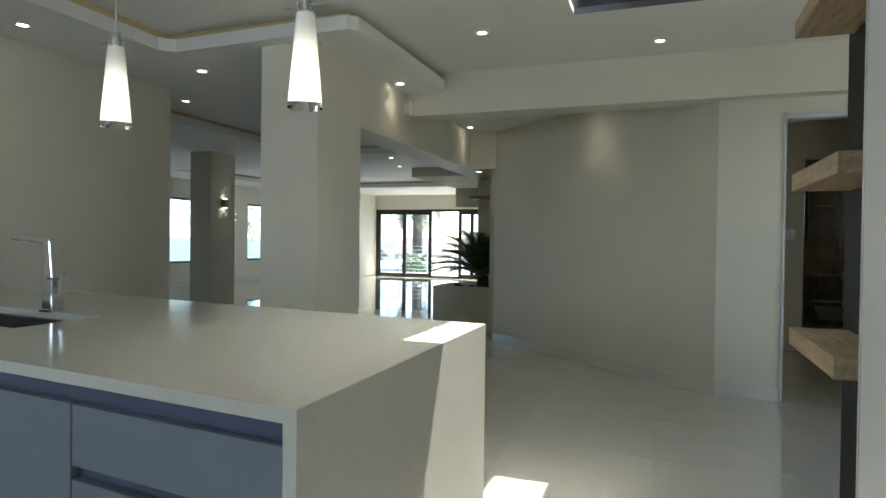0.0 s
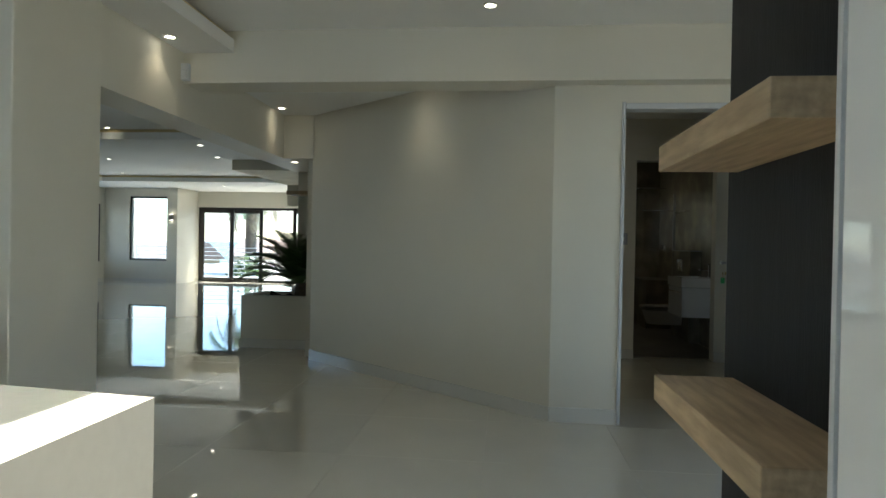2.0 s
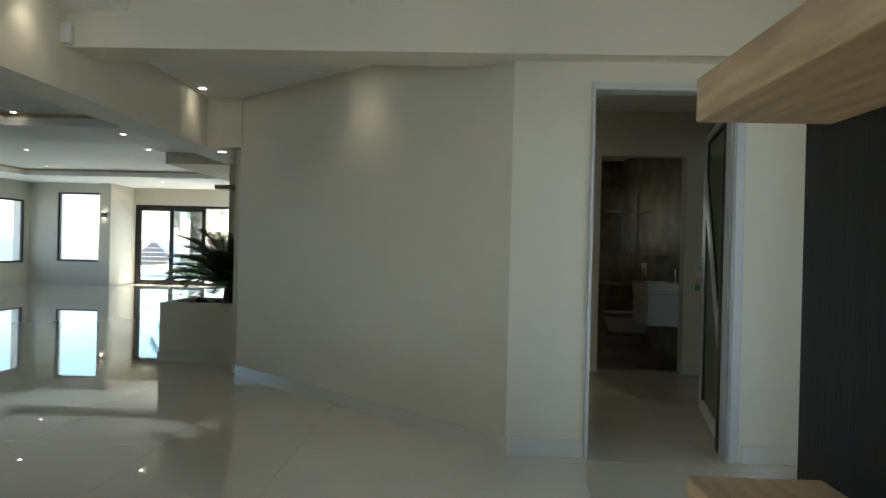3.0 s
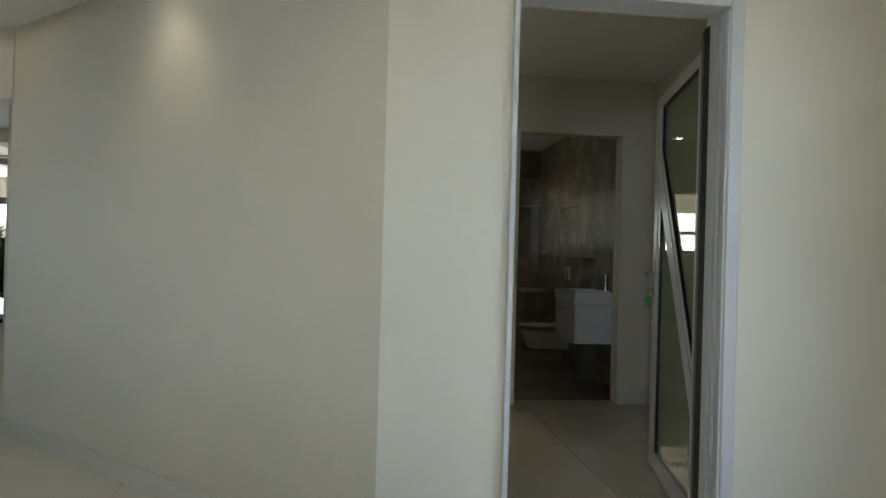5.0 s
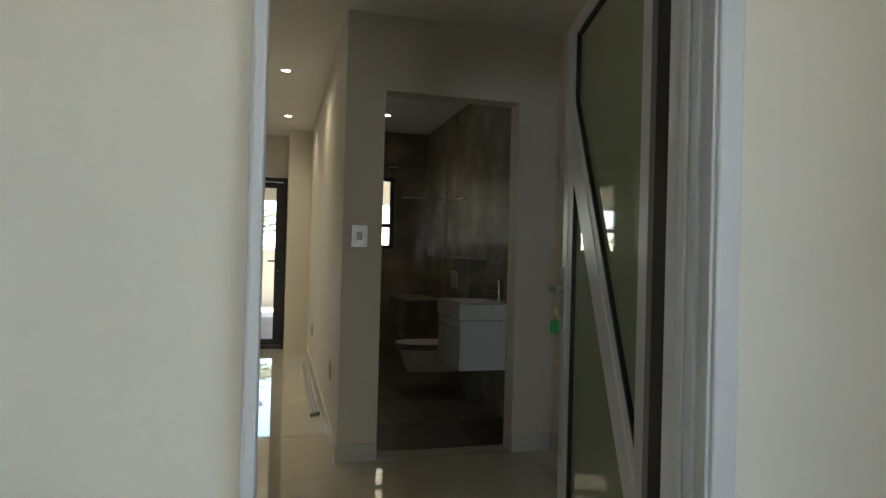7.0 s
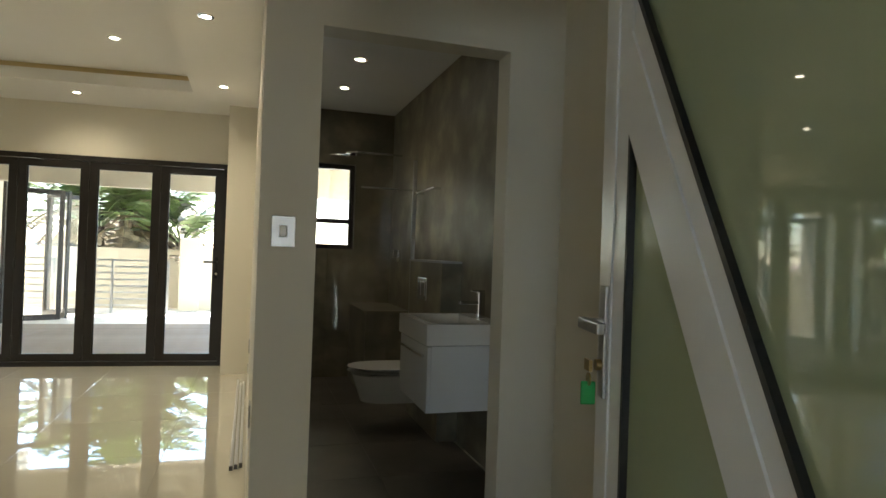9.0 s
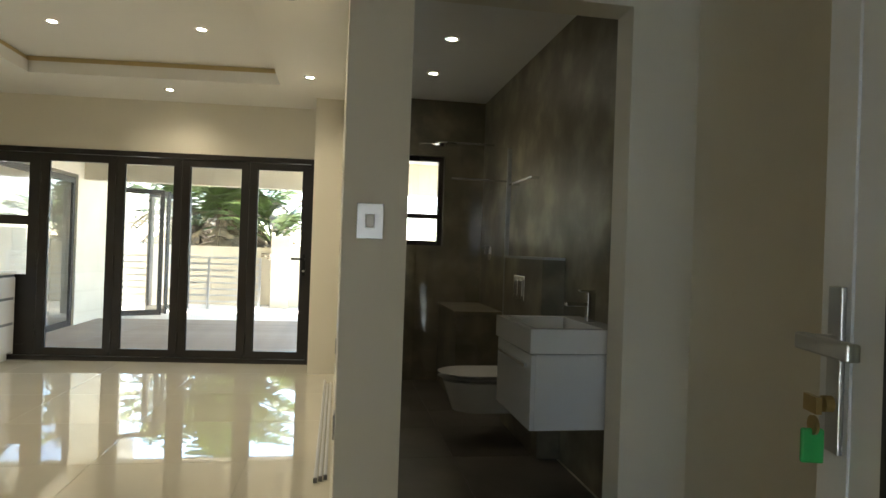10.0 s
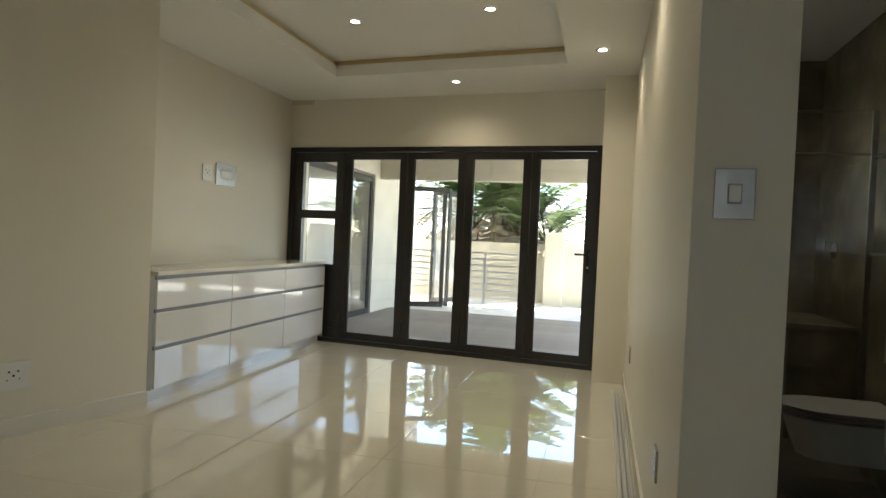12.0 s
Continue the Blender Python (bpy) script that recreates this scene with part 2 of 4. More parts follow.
# bedroom and bathroom shell
struct("wall_bedroom_angled", prism([(-0.205, 10.50), (-0.495, 9.5), (-0.91, 9.5), (-0.91, 10.55)], 0, HI), WALL, "cream painted angled wall ending beside the drawer unit")
struct("wall_bedroom_north", prism([(-0.85, 13.325), (2.9, 13.03), (2.9, 13.27), (-0.85, 13.565)], 2.087, HI), WALL, "cream painted wall above the folding doors")
struct("wall_bedroom_corner", boxes((2.53, 2.88, 12.57, 13.3, 0, 2.05)), WALL, "cream painted corner pier beside the folding doors")
struct("pier_bedroom", boxes((2.53, 2.79, 12.57, 13.06, 2.05, H_B)), WALL, "cream painted pier beside the folding doors", "pier")
struct("wall_bathroom_west", boxes((2.79, 2.88, 8.97, 12.57, 0, HI)), WALL, "cream painted partition wall")
struct("wall_bathroom_south", boxes((2.79, 3.018, 8.835, 8.97, 0, HI), (3.855, 4.3, 8.835, 8.97, 0, HI), (3.018, 3.855, 8.835, 8.97, 2.155, HI)), WALL, "cream painted wall with the bathroom opening")
struct("wall_vestibule_east", boxes((4.13, 4.3, 6.45, 8.835, 0, HI)), WALL, "cream painted vestibule wall")
struct("wall_bathroom_east", boxes((4.10, 4.3, 8.97, 12.6, 0, HI)), CEMENT, "mottled grey cement-look bathroom wall")
struct("wall_bathroom_north", boxes((2.88, 3.05, 12.3, 12.6, 0, HI), (3.73, 4.10, 12.3, 12.6, 0, HI), (3.05, 3.73, 12.3, 12.6, 0, 1.25), (3.05, 3.73, 12.3, 12.6, 2.08, HI)), CEMENT, "mottled grey cement-look wall with a small window")

# ceilings
SK = (0.98, 1.95, 3.31, 5.05)
struct("ceiling_kitchen", boxes((-2.9, SK[0], -2.7, 6.12, H_K, 2.70), (SK[1], 4.3, -2.7, 6.12, H_K, 2.70), (SK[0], SK[1], -2.7, SK[2], H_K, 2.70), (SK[0], SK[1], SK[3], 6.12, H_K, 2.70)), CEIL, "white painted kitchen ceiling", "ceiling")


def slab(name, pts, z0, z1, label):
    bm = prism(pts, z0, z1)
    return struct(name, bm, CEIL, label, "ceiling")


slab("ceiling_bulkhead", [(-2.6, -2.4), (-1.83, -2.4), (-1.83, 4.42), (-1.75, 4.5), (-0.35, 4.44), (-0.29, 4.5), (-0.29, 6.12), (-0.66, 6.12), (-0.66, 5.2), (-2.6, 5.35)], H_DROP, 2.60, "white dropped ceiling bulkhead with a shadow gap")
struct("ceiling_cove", boxes((-2.55, -1.87, -2.4, 5.2, 2.60, H_K), (-1.87, -0.36, 4.56, 5.2, 2.60, H_K), (-0.62, -0.36, 5.2, 6.12, 2.60, H_K)), COVE, "cove recess above the bulkhead, its shade put into ochre colour", "ceiling")
struct("ceiling_alcove", boxes((-0.66, 1.94, 6.39, 8.12, 2.49, HI)), CEIL, "white ceiling of the alcove", "ceiling")


def tray_ceiling(name, x0, x1, y0, y1, holes, z, label, skew=0.0):
    """A dropped border with recesses cut into it, cove and upper ceiling."""
    xs = sorted({x0, x1, *[h[0] for h in holes], *[h[1] for h in holes]})
    ys = sorted({y0, y1, *[h[2] for h in holes], *[h[3] for h in holes]})
    bm, cv = bmesh.new(), bmesh.new()
    for xa, xb in zip(xs, xs[1:]):
        for ya, yb in zip(ys, ys[1:]):
            cx, cy = (xa + xb) / 2, (ya + yb) / 2
            if not any(h[0] < cx < h[1] and h[2] < cy < h[3] for h in holes):
                box(bm, xa, xb, ya, yb, z, z + 0.10)
    for v in bm.verts:
        if v.co.y > 11:
            v.co.y += skew * (2.23 - v.co.x)
    struct(name, bm, CEIL, label, "ceiling")
    struct(name + "_upper", boxes((x0, x1, y0, y1, z + 0.145, HI + 0.2)), CEIL, "white upper ceiling of the recess", "ceiling")
    g = 0.025
    for h in holes:
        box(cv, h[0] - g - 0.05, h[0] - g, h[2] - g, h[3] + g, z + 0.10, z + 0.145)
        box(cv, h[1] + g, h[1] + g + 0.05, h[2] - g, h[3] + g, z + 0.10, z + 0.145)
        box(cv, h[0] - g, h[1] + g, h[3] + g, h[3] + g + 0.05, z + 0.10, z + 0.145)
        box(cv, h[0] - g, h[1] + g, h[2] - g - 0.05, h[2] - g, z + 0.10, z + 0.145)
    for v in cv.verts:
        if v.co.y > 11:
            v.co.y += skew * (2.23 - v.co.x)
    struct(name + "_cove", cv, COVE, "cove behind the ceiling border, its shade put into ochre colour", "ceiling")


tray_ceiling("ceiling_living", -9.75, -0.95, 5.35, 19.3, [(-4.12, -2.55, 6.0, 10.2), (-8.25, -2.55, 11.4, 16.2)], H_B, "white living room ceiling with recessed trays")
tray_ceiling("ceiling_bedroom", -0.95, 2.9, 8.4, 13.3, [(0.13, 2.23, 9.4, 12.19)], H_B, "white bedroom ceiling with a recessed tray", 0.1)
struct("ceiling_vestibule", boxes((0.2, 4.3, 6.45, 8.4, H_B, HI), (2.9, 4.3, 8.4, 8.97, H_B, HI), (-0.352, 0.2, 8.116, 8.4, H_B, HI)), CEIL, "white vestibule ceiling", "ceiling")
struct("ceiling_bathroom", boxes((2.88, 4.3, 8.97, 12.6, 2.6, HI)), CEIL, "white bathroom ceiling", "ceiling")
struct("roof", boxes((-10.2, 4.6, -3.0, SK[2] - 0.05, HI + 0.21, HI + 0.35), (-10.2, 4.6, SK[3] + 0.45, 19.6, HI + 0.21, HI + 0.35), (-10.2, SK[0] - 0.05, SK[2] - 0.05, SK[3] + 0.45, HI + 0.21, HI + 0.35), (SK[1] + 0.05, 4.6, SK[2] - 0.05, SK[3] + 0.45, HI + 0.21, HI + 0.35)), STUCCO, "flat concrete roof slab", "roof")
# skirting
def skirt(name, rows):
    struct(name, boxes(*rows), SKIRT, "cream tiled skirting with a thin top line", "skirting")


skirt("baseboard_door", [(1.94, DX0 - 0.005, 6.245, 6.257, 0, 0.1), (DX1 + 0.06, 3.958, 6.245, 6.257, 0, 0.1), (3.958, 3.97, -2.4, 6.245, 0, 0.1), (2.778, 3.018, 8.823, 8.835, 0, 0.1), (3.855, 4.12, 8.823, 8.835, 0, 0.1), (2.778, 2.79, 8.835, 12.57, 0, 0.1), (4.118, 4.13, 6.45, 8.823, 0, 0.1)])
struct("baseboard_diagonal", prism([(-0.36, 8.107), (1.934, 6.242), (1.94, 6.254), (-0.352, 8.116)], 0, 0.1), SKIRT, "cream tiled skirting along the angled wall", "skirting")
struct("baseboard_angled", prism([(-0.191, 10.50), (-0.481, 9.5), (-0.495, 9.5), (-0.205, 10.50)], 0, 0.1), SKIRT, "cream tiled skirting on the angled bedroom wall", "skirting")
skirt("baseboard_living", [(-9.45, -9.438, 5.35, 18.05, 0, 0.1), (-9.438, -7.54, 18.038, 18.05, 0, 0.1), (-1.092, -1.08, 4.568, 5.212, 0, 0.1), (-0.63, -0.618, 4.568, 5.212, 0, 0.1), (-1.08, -0.63, 4.568, 4.58, 0, 0.1)])

# ---- openings ----
def slim_pane(x0, x1, y0, y1, z0, z1, parent, material=GLASS):
    ob = part("pane", B(x0, x1, y0, y1, z0, z1), material, parent)
    ob.visible_shadow = False
    return ob


def frame_bars(name, material, parent, axis, a0, a1, d0, d1, z0, z1, w, label=""):
    """A rectangular frame of four bars; axis x or y is the one along its width."""
    rows = [(a0, a0 + w, z0, z1), (a1 - w, a1, z0, z1), (a0 + w, a1 - w, z0, z0 + w), (a0 + w, a1 - w, z1 - w, z1)]
    bm = bmesh.new()
    for p, q, r, s in rows:
        if axis == "x":
            box(bm, p, q, d0, d1, r, s)
        else:
            box(bm, d0, d1, p, q, r, s)
    return part(name, bm, material, parent, label)


def window(name, axis, a0, a1, d, z0, z1, label, w=0.05, splits=(), glass=GLASS):
    t = tagged(new(name), label, "window", kind="structure")
    frame_bars("window_frame", DARK_ALU, t, axis, a0, a1, d - 0.03, d + 0.03, z0, z1, w)
    for s in splits:
        bm = B(s - w / 2, s + w / 2, d - 0.028, d + 0.028, z0 + w, z1 - w) if axis == "x" else B(d - 0.028, d + 0.028, s - w / 2, s + w / 2, z0 + w, z1 - w)
        part("mullion", bm, DARK_ALU, t)
    if axis == "x":
        slim_pane(a0 + w, a1 - w, d - 0.004, d + 0.004, z0 + w, z1 - w, t, glass)
    else:
        slim_pane(d - 0.004, d + 0.004, a0 + w, a1 - w, z0 + w, z1 - w, t, glass)
    return t


for i, (a, b) in enumerate([(8.0, 10.2), (11.6, 14.3), (15.4, 17.88)]):
    window("window_%d" % (i + 1), "y", a, b, -9.5, WZ0, WZ1, "large dark-framed sea-view window in the living room", glass=TINTED)
window("window_4", "x", -8.72, -7.54, 18.12, 0.61, 2.37, "dark-framed window beside the sliding doors", glass=TINTED)
# unseen window, placed to bring blue daylight onto island and angled wall
window("window_5", "x", -1.6, -0.4, -2.5, 1.1, 2.1, "unseen dark-framed kitchen window, added for blue daylight")
# made-up window out of view, there to light the doorway wall
window("window_7", "y", 3.4, 5.6, 4.1, 0.4, 2.2, "added dark-framed window, out of view, lighting the passage", splits=(4.5,))
# made-up glazing, added so daylight reaches through the doorway into the vestibule
window("window_8", "x", 2.75, 3.85, -2.5, 0.0, 2.15, "added tall dark-framed glazing at the unseen end of the passage")
bw = window("window_6", "x", 3.05, 3.73, 12.4, 1.25, 2.08, "small dark-framed bathroom window", w=0.045)
part("transom", B(3.095, 3.685, 12.37, 12.43, 1.50, 1.545), DARK_ALU, bw)

# sliding doors of the living room
sd = tagged(new("door_1"), "dark aluminium sliding glass doors to the sea terrace", "door", kind="structure")
frame_bars("door_frame", DARK_ALU, sd, "x", -7.25, -3.0, 19.1, 19.2, 0.0, 2.15, 0.07)
for a, b, row in ((-7.18, -6.19, 0), (-6.33, -5.34, 1), (-4.45, -3.45, 1), (-4.05, -3.07, 0)):
    leaf = frame_bars("sliding_panel", DARK_ALU, sd, "x", a, b, 19.08 + 0.05 * row, 19.12 + 0.05 * row, 0.03, 2.09, 0.10)
    slim_pane(a + 0.1, b - 0.1, 19.1 + 0.05 * row, 19.108 + 0.05 * row, 0.13, 1.99, leaf, TINTED)

# folding doors of the bedroom
fd = tagged(new("door_2"), "closed dark bronze aluminium folding glass doors to the deck", "door", kind="structure")
FX0, FX1, FH = -0.80, 2.525, 2.085
NORTH_TURN = Matrix.Translation((2.525, 13.06, 0)) @ Matrix.Rotation(radians(-4.5), 4, "Z") @ Matrix.Translation((-2.525, -13.06, 0))
fd.matrix_basis = NORTH_TURN
part("door_frame", boxes((FX0, FX0 + 0.06, 13.04, 13.14, 0.0, FH), (FX1 - 0.045, FX1, 13.04, 13.14, 0.0, FH), (FX0 + 0.06, FX1 - 0.045, 13.04, 13.14, FH - 0.05, FH), (FX0 + 0.06, FX1 - 0.045, 13.04, 13.14, 0.0, 0.045)), DARK_ALU, fd)
JOINTS = (FX0, -0.13, 0.585, 1.215, 1.875, FX1)
SW = 0.072
for i in range(5):
    a, b = JOINTS[i] + (0.06 if i == 0 else 0.0012), JOINTS[i + 1] - (0.045 if i == 4 else 0.0012)
    lf = frame_bars("folding_leaf", DARK_ALU, fd, "x", a, b, 13.055, 13.115, 0.05, FH - 0.055, SW if i else 0.10)
    slim_pane(a + SW, b - SW, 13.083, 13.091, 0.05 + SW, FH - 0.055 - SW, lf)
    for z0 in (0.06, FH - 0.09):
        part("pivot_block", B(b - 0.03, b - 0.004, 13.046, 13.055, z0, z0 + 0.03, bevel=0.002), BEAD, lf)
    part("glazing_bead", boxes((a + SW, a + SW + 0.012, 13.065, 13.082, 0.122, FH - 0.127), (b - SW - 0.012, b - SW, 13.065, 13.082, 0.122, FH - 0.127)), BEAD, lf)
    if i == 0:
        part("cross_bar", B(a + 0.08, b - 0.08, 13.057, 13.113, 1.32, 1.41), DARK_ALU, lf)
        part("lower_panel", B(a + 0.08, b - 0.08, 13.062, 13.108, 0.13, 0.83), DARK_ALU, lf)
    for z in (0.25, 1.0, 1.8):
        if i < 4:
            part("hinge", C((b + 0.004, 13.048, z - 0.05), (b + 0.004, 13.048, z + 0.05), 0.009, seg=10), DARK_ALU, lf)
    if i == 4:
        part("handle", boxes((b - 0.055, b - 0.025, 13.045, 13.055, 0.9, 1.12), (b - 0.05, b - 0.03, 13.0, 13.05, 1.06, 1.08), (b - 0.16, b - 0.03, 12.995, 13.012, 1.06, 1.08)), BLACK, lf)
        part("lock_cylinder", C((b - 0.04, 13.03, 0.95), (b - 0.04, 13.05, 0.95), 0.012, seg=12), CHROME, lf)

# the hall doorway: aluminium frame and the open glazed leaf
df = tagged(new("door_3"), "white aluminium door frame with rounded stop profiles", "door frame", kind="structure")
for a, b in ((DX0 - 0.012, DX0 + 0.01), (DX1 - 0.02, DX1 + 0.035)):
    part("jamb", B(a, b, 6.235, 6.35, 0, DH + 0.02, bevel=0.006), ALU, df)
for y in (6.243, 6.285, 6.32):
    part("jamb_rib", B(DX1 - 0.028, DX1 - 0.019, y, y + 0.024, 0, DH - 0.036, bevel=0.003), ALU, df)
part("jamb_stop", B(DX1 - 0.008, DX1 + 0.012, 6.352, 6.41, 0, DH - 0.035, bevel=0.004), ALU, df)
# black strip standing for the dark gap between leaf and jamb
part("gap_shade_strip", B(DX1 - 0.004, DX1 + 0.012, 6.412, 6.46, 0, DH - 0.035), BEAD, df)
part("gasket", B(DX1 + 0.005, DX1 + 0.03, 6.462, 6.495, 0, DH - 0.035), ALU_GREY, df)
part("head", B(DX0 + 0.01, DX1 - 0.02, 6.235, 6.35, DH - 0.03, DH + 0.01, bevel=0.004), ALU, df)

leaf = thing("open_door", "open pale aluminium door with green glass panes and a slanting rail", "door", (3.314, 6.489, 0))
LW, LH, LT = 1.0, 2.09, 0.045


def leaf_part(name, pts, y0, y1, material, label="", parent=None):
    """A slab of the leaf: outline in (along, up), thickness y0..y1."""
    bm = bmesh.new()
    lo = [bm.verts.new((u, y0, v)) for u, v in pts]
    hi = [bm.verts.new((u, y1, v)) for u, v in pts]
    bm.faces.new(lo)
    bm.faces.new(hi[::-1])
    n = len(pts)
    for i in range(n):
        bm.faces.new((lo[i], hi[i], hi[(i + 1) % n], lo[(i + 1) % n]))
    bmesh.ops.recalc_face_normals(bm, faces=bm.faces)
    return part(name, bm, material, parent or leaf, label)


HP, LP, TP, BP = 0.13, 0.855, 2.03, 0.105  # edges of the glazed field


def up(u):
    return 1.75 - 1.46 * (0.84 - u)


def low(u):
    return 1.48 - 1.38 * (LP - u)


leaf_part("stile", [(0, 0.01), (HP, 0.01), (HP, LH), (0, LH)], 0, LT, ALU)
leaf_part("stile", [(0.925, 0.01), (LW, 0.01), (LW, LH), (0.925, LH)], 0, LT, ALU)
leaf_part("moulding", [(LP, BP), (0.925, BP), (0.925, TP), (LP, TP)], 0.004, LT - 0.004, ALU)
leaf_part("top_rail", [(HP, TP), (0.925, TP), (0.925, LH), (HP, LH)], 0, LT, ALU)
leaf_part("bottom_rail", [(HP, 0.01), (0.925, 0.01), (0.925, BP), (HP, BP)], 0, LT, ALU)
# slanting rail from the lower hinge side up to the lock side, in two stepped bands
leaf_part("slanting_rail", [(HP, up(HP) - 0.085), (LP, up(LP) - 0.085), (LP, low(LP)), (HP, low(HP))], 0.002, LT - 0.002, ALU)
leaf_part("slanting_moulding", [(HP, up(HP)), (LP, up(LP)), (LP, up(LP) - 0.085), (HP, up(HP) - 0.085)], 0.007, LT - 0.007, ALU)
leaf_part("bead", [(HP, up(HP) + 0.022), (HP, up(HP)), (LP, up(LP)), (LP, up(LP) + 0.022)], 0.004, LT - 0.004, BEAD)
leaf_part("bead", [(LP - 0.010, BP), (LP, BP), (LP, low(LP)), (LP - 0.010, low(LP) - 0.016)], 0.002, LT - 0.002, BEAD)
leaf_part("upper_pane", [(HP, up(HP) + 0.022), (LP - 0.010, up(LP) + 0.008), (LP - 0.010, TP - 0.012), (HP, TP - 0.012)], 0.016, 0.028, FROST, "green tinted laminated glass")
leaf_part("lower_pane", [(HP, BP), (LP - 0.010, BP), (LP - 0.010, low(LP) - 0.016), (HP, low(HP) - 0.002)], 0.016, 0.028, FROST, "green tinted laminated glass")
leaf_part("edge_strip", [(-0.012, 0.01), (0, 0.01), (0, LH), (-0.012, LH)], 0.004, LT - 0.004, ALU)
leaf_part("bead", [(LP - 0.010, up(LP) + 0.022), (LP, up(LP) + 0.022), (LP, TP), (LP - 0.010, TP)], 0.002, LT - 0.002, BEAD)
leaf_part("bead", [(HP, TP - 0.012), (LP - 0.010, TP - 0.012), (LP - 0.010, TP), (HP, TP)], 0.002, LT - 0.002, BEAD)
for z in (0.25, 1.06, 1.86):
    part("hinge", boxes((-0.035, 0.02, LT, LT + 0.012, z - 0.05, z + 0.05), (-0.03, -0.012, LT - 0.01, LT + 0.02, z - 0.09, z + 0.09), bevel=0.003), ALU, leaf)
for yy, sgn in ((LT, 1), (0, -1)):
    hp = part("handle_plate", B(LW - 0.065, LW - 0.03, yy, yy + sgn * 0.008, 0.93, 1.17, bevel=0.002), STEEL, leaf)
    part("lever", boxes((LW - 0.057, LW - 0.037, yy, yy + sgn * 0.05, 1.08, 1.10), (LW - 0.17, LW - 0.037, yy + sgn * 0.04, yy + sgn * 0.058, 1.078, 1.102), bevel=0.003), STEEL, hp)
    part("cylinder", C((LW - 0.047, yy, 1.0), (LW - 0.047, yy + sgn * 0.02, 1.0), 0.012, seg=14), BRASS, hp)
LEAF_M = pose(3.314, 6.489, 0, 0, 0, 76.3)
leaf.matrix_basis = LEAF_M
kp = LEAF_M @ Vector((LW - 0.047, LT + 0.035, 1.0))
keys = thing("key_set", "brass keys with a green plastic tag hanging in the lock", "keys", kp)
part("key", boxes((-0.004, 0.004, -0.016, 0.02, -0.012, 0.012)), BRASS, keys)
part("ring", C((-0.002, 0.006, -0.03), (0.002, 0.006, -0.03), 0.014, seg=16), BRASS, keys)
part("tag", B(-0.016, 0.016, 0.0, 0.008, -0.085, -0.035, bevel=0.003), KEY_GREEN, keys, "green plastic key tag")
keys.rotation_euler = (0, 0, radians(76.3 + 90))

# ---- kitchen ----
SKEW = 0.118
isl = thing("kitchen_island", "white quartz waterfall kitchen island with grey-blue drawer fronts", "kitchen island", (0.967, 1.897, 0))
IL, IW = 3.2, 1.183
plain_part = part


def part(name, bm, material, parent, label="", smooth=False):
    """Parts of the island follow its slightly skewed plan."""
    if parent.name.startswith(("kitchen_island", "kitchen_sink")):
        for v in bm.verts:
            v.co.y -= SKEW * v.co.x
    return plain_part(name, bm, material, parent, label, smooth)


# local frame: x runs from the waterfall end inwards (negative), y from the drawers to the back
part("waterfall_end", B(-0.03, 0, 0, IW, 0, 0.872), QUARTZ, isl)
sx0, sx1, sy0, sy1 = -2.1, -1.33, 0.30, 0.62
tb = bmesh.new()
tx, ty = (-IL, sx0, sx1, 0.0), (0.0, sy0, sy1, IW)
for zz in (0.872, 0.9):
    grid = {(i, j): tb.verts.new((tx[i], ty[j], zz)) for i in range(4) for j in range(4)}
    for i in range(3):
        for j in range(3):
            if (i, j) != (1, 1):
                tb.faces.new([grid[i, j], grid[i + 1, j], grid[i + 1, j + 1], grid[i, j + 1]])
tb.verts.ensure_lookup_table()
rims = [e for e in tb.edges if len(e.link_faces) == 1]
bmesh.ops.bridge_loops(tb, edges=[e for e in rims if all(v.co.x in (-IL, 0.0) or v.co.y in (0.0, IW) for v in e.verts)])
bmesh.ops.bridge_loops(tb, edges=[e for e in rims if e.is_valid and all(sx0 - 0.01 < v.co.x < sx1 + 0.01 and sy0 - 0.01 < v.co.y < sy1 + 0.01 for v in e.verts)])
bmesh.ops.recalc_face_normals(tb, faces=tb.faces)
part("top_slab", tb, QUARTZ, isl)
part("carcass", boxes((-IL, sx0, 0.07, IW - 0.02, 0.1, 0.86), (sx1, -0.04, 0.07, IW - 0.02, 0.1, 0.86), (sx0, sx1, 0.07, sy0, 0.1, 0.86), (sx0, sx1, sy1, IW - 0.02, 0.1, 0.86), (sx0, sx1, sy0, sy1, 0.1, 0.6)), GLOSS, isl)
part("finger_channel", boxes((-IL, -0.04, 0.045, 0.07, 0.822, 0.87), (-0.637, -0.04, 0.045, 0.07, 0.655, 0.685)), CHANNEL_SHADE, isl, "recessed finger channel")
for x0, x1 in ((-0.637, -0.045), (-1.392, -0.642), (-2.147, -1.397), (-2.902, -2.152)):
    for z0, z1 in (((0.685, 0.822), (0.38, 0.655), (0.1, 0.35)) if x0 > -0.9 else ((0.1, 0.822),)):
        part("drawer_front", B(x0, x1, 0.02, 0.045, z0, z1, bevel=0.002), ISLAND, isl)
part("plinth", B(-IL, -0.04, 0.09, IW - 0.09, 0, 0.1), ALU_GREY, isl)
sink = thing("kitchen_sink", "undermounted stainless steel sink in the island top", "sink", (0.967, 1.897, 0))
part("basin", boxes((sx0, sx1, sy0, sy1, 0.64, 0.65), (sx0, sx0 + 0.01, sy0, sy1, 0.65, 0.87), (sx1 - 0.01, sx1, sy0, sy1, 0.65, 0.87), (sx0, sx1, sy0, sy0 + 0.01, 0.65, 0.87), (sx0, sx1, sy1 - 0.01, sy1, 0.65, 0.87)), STEEL, sink)
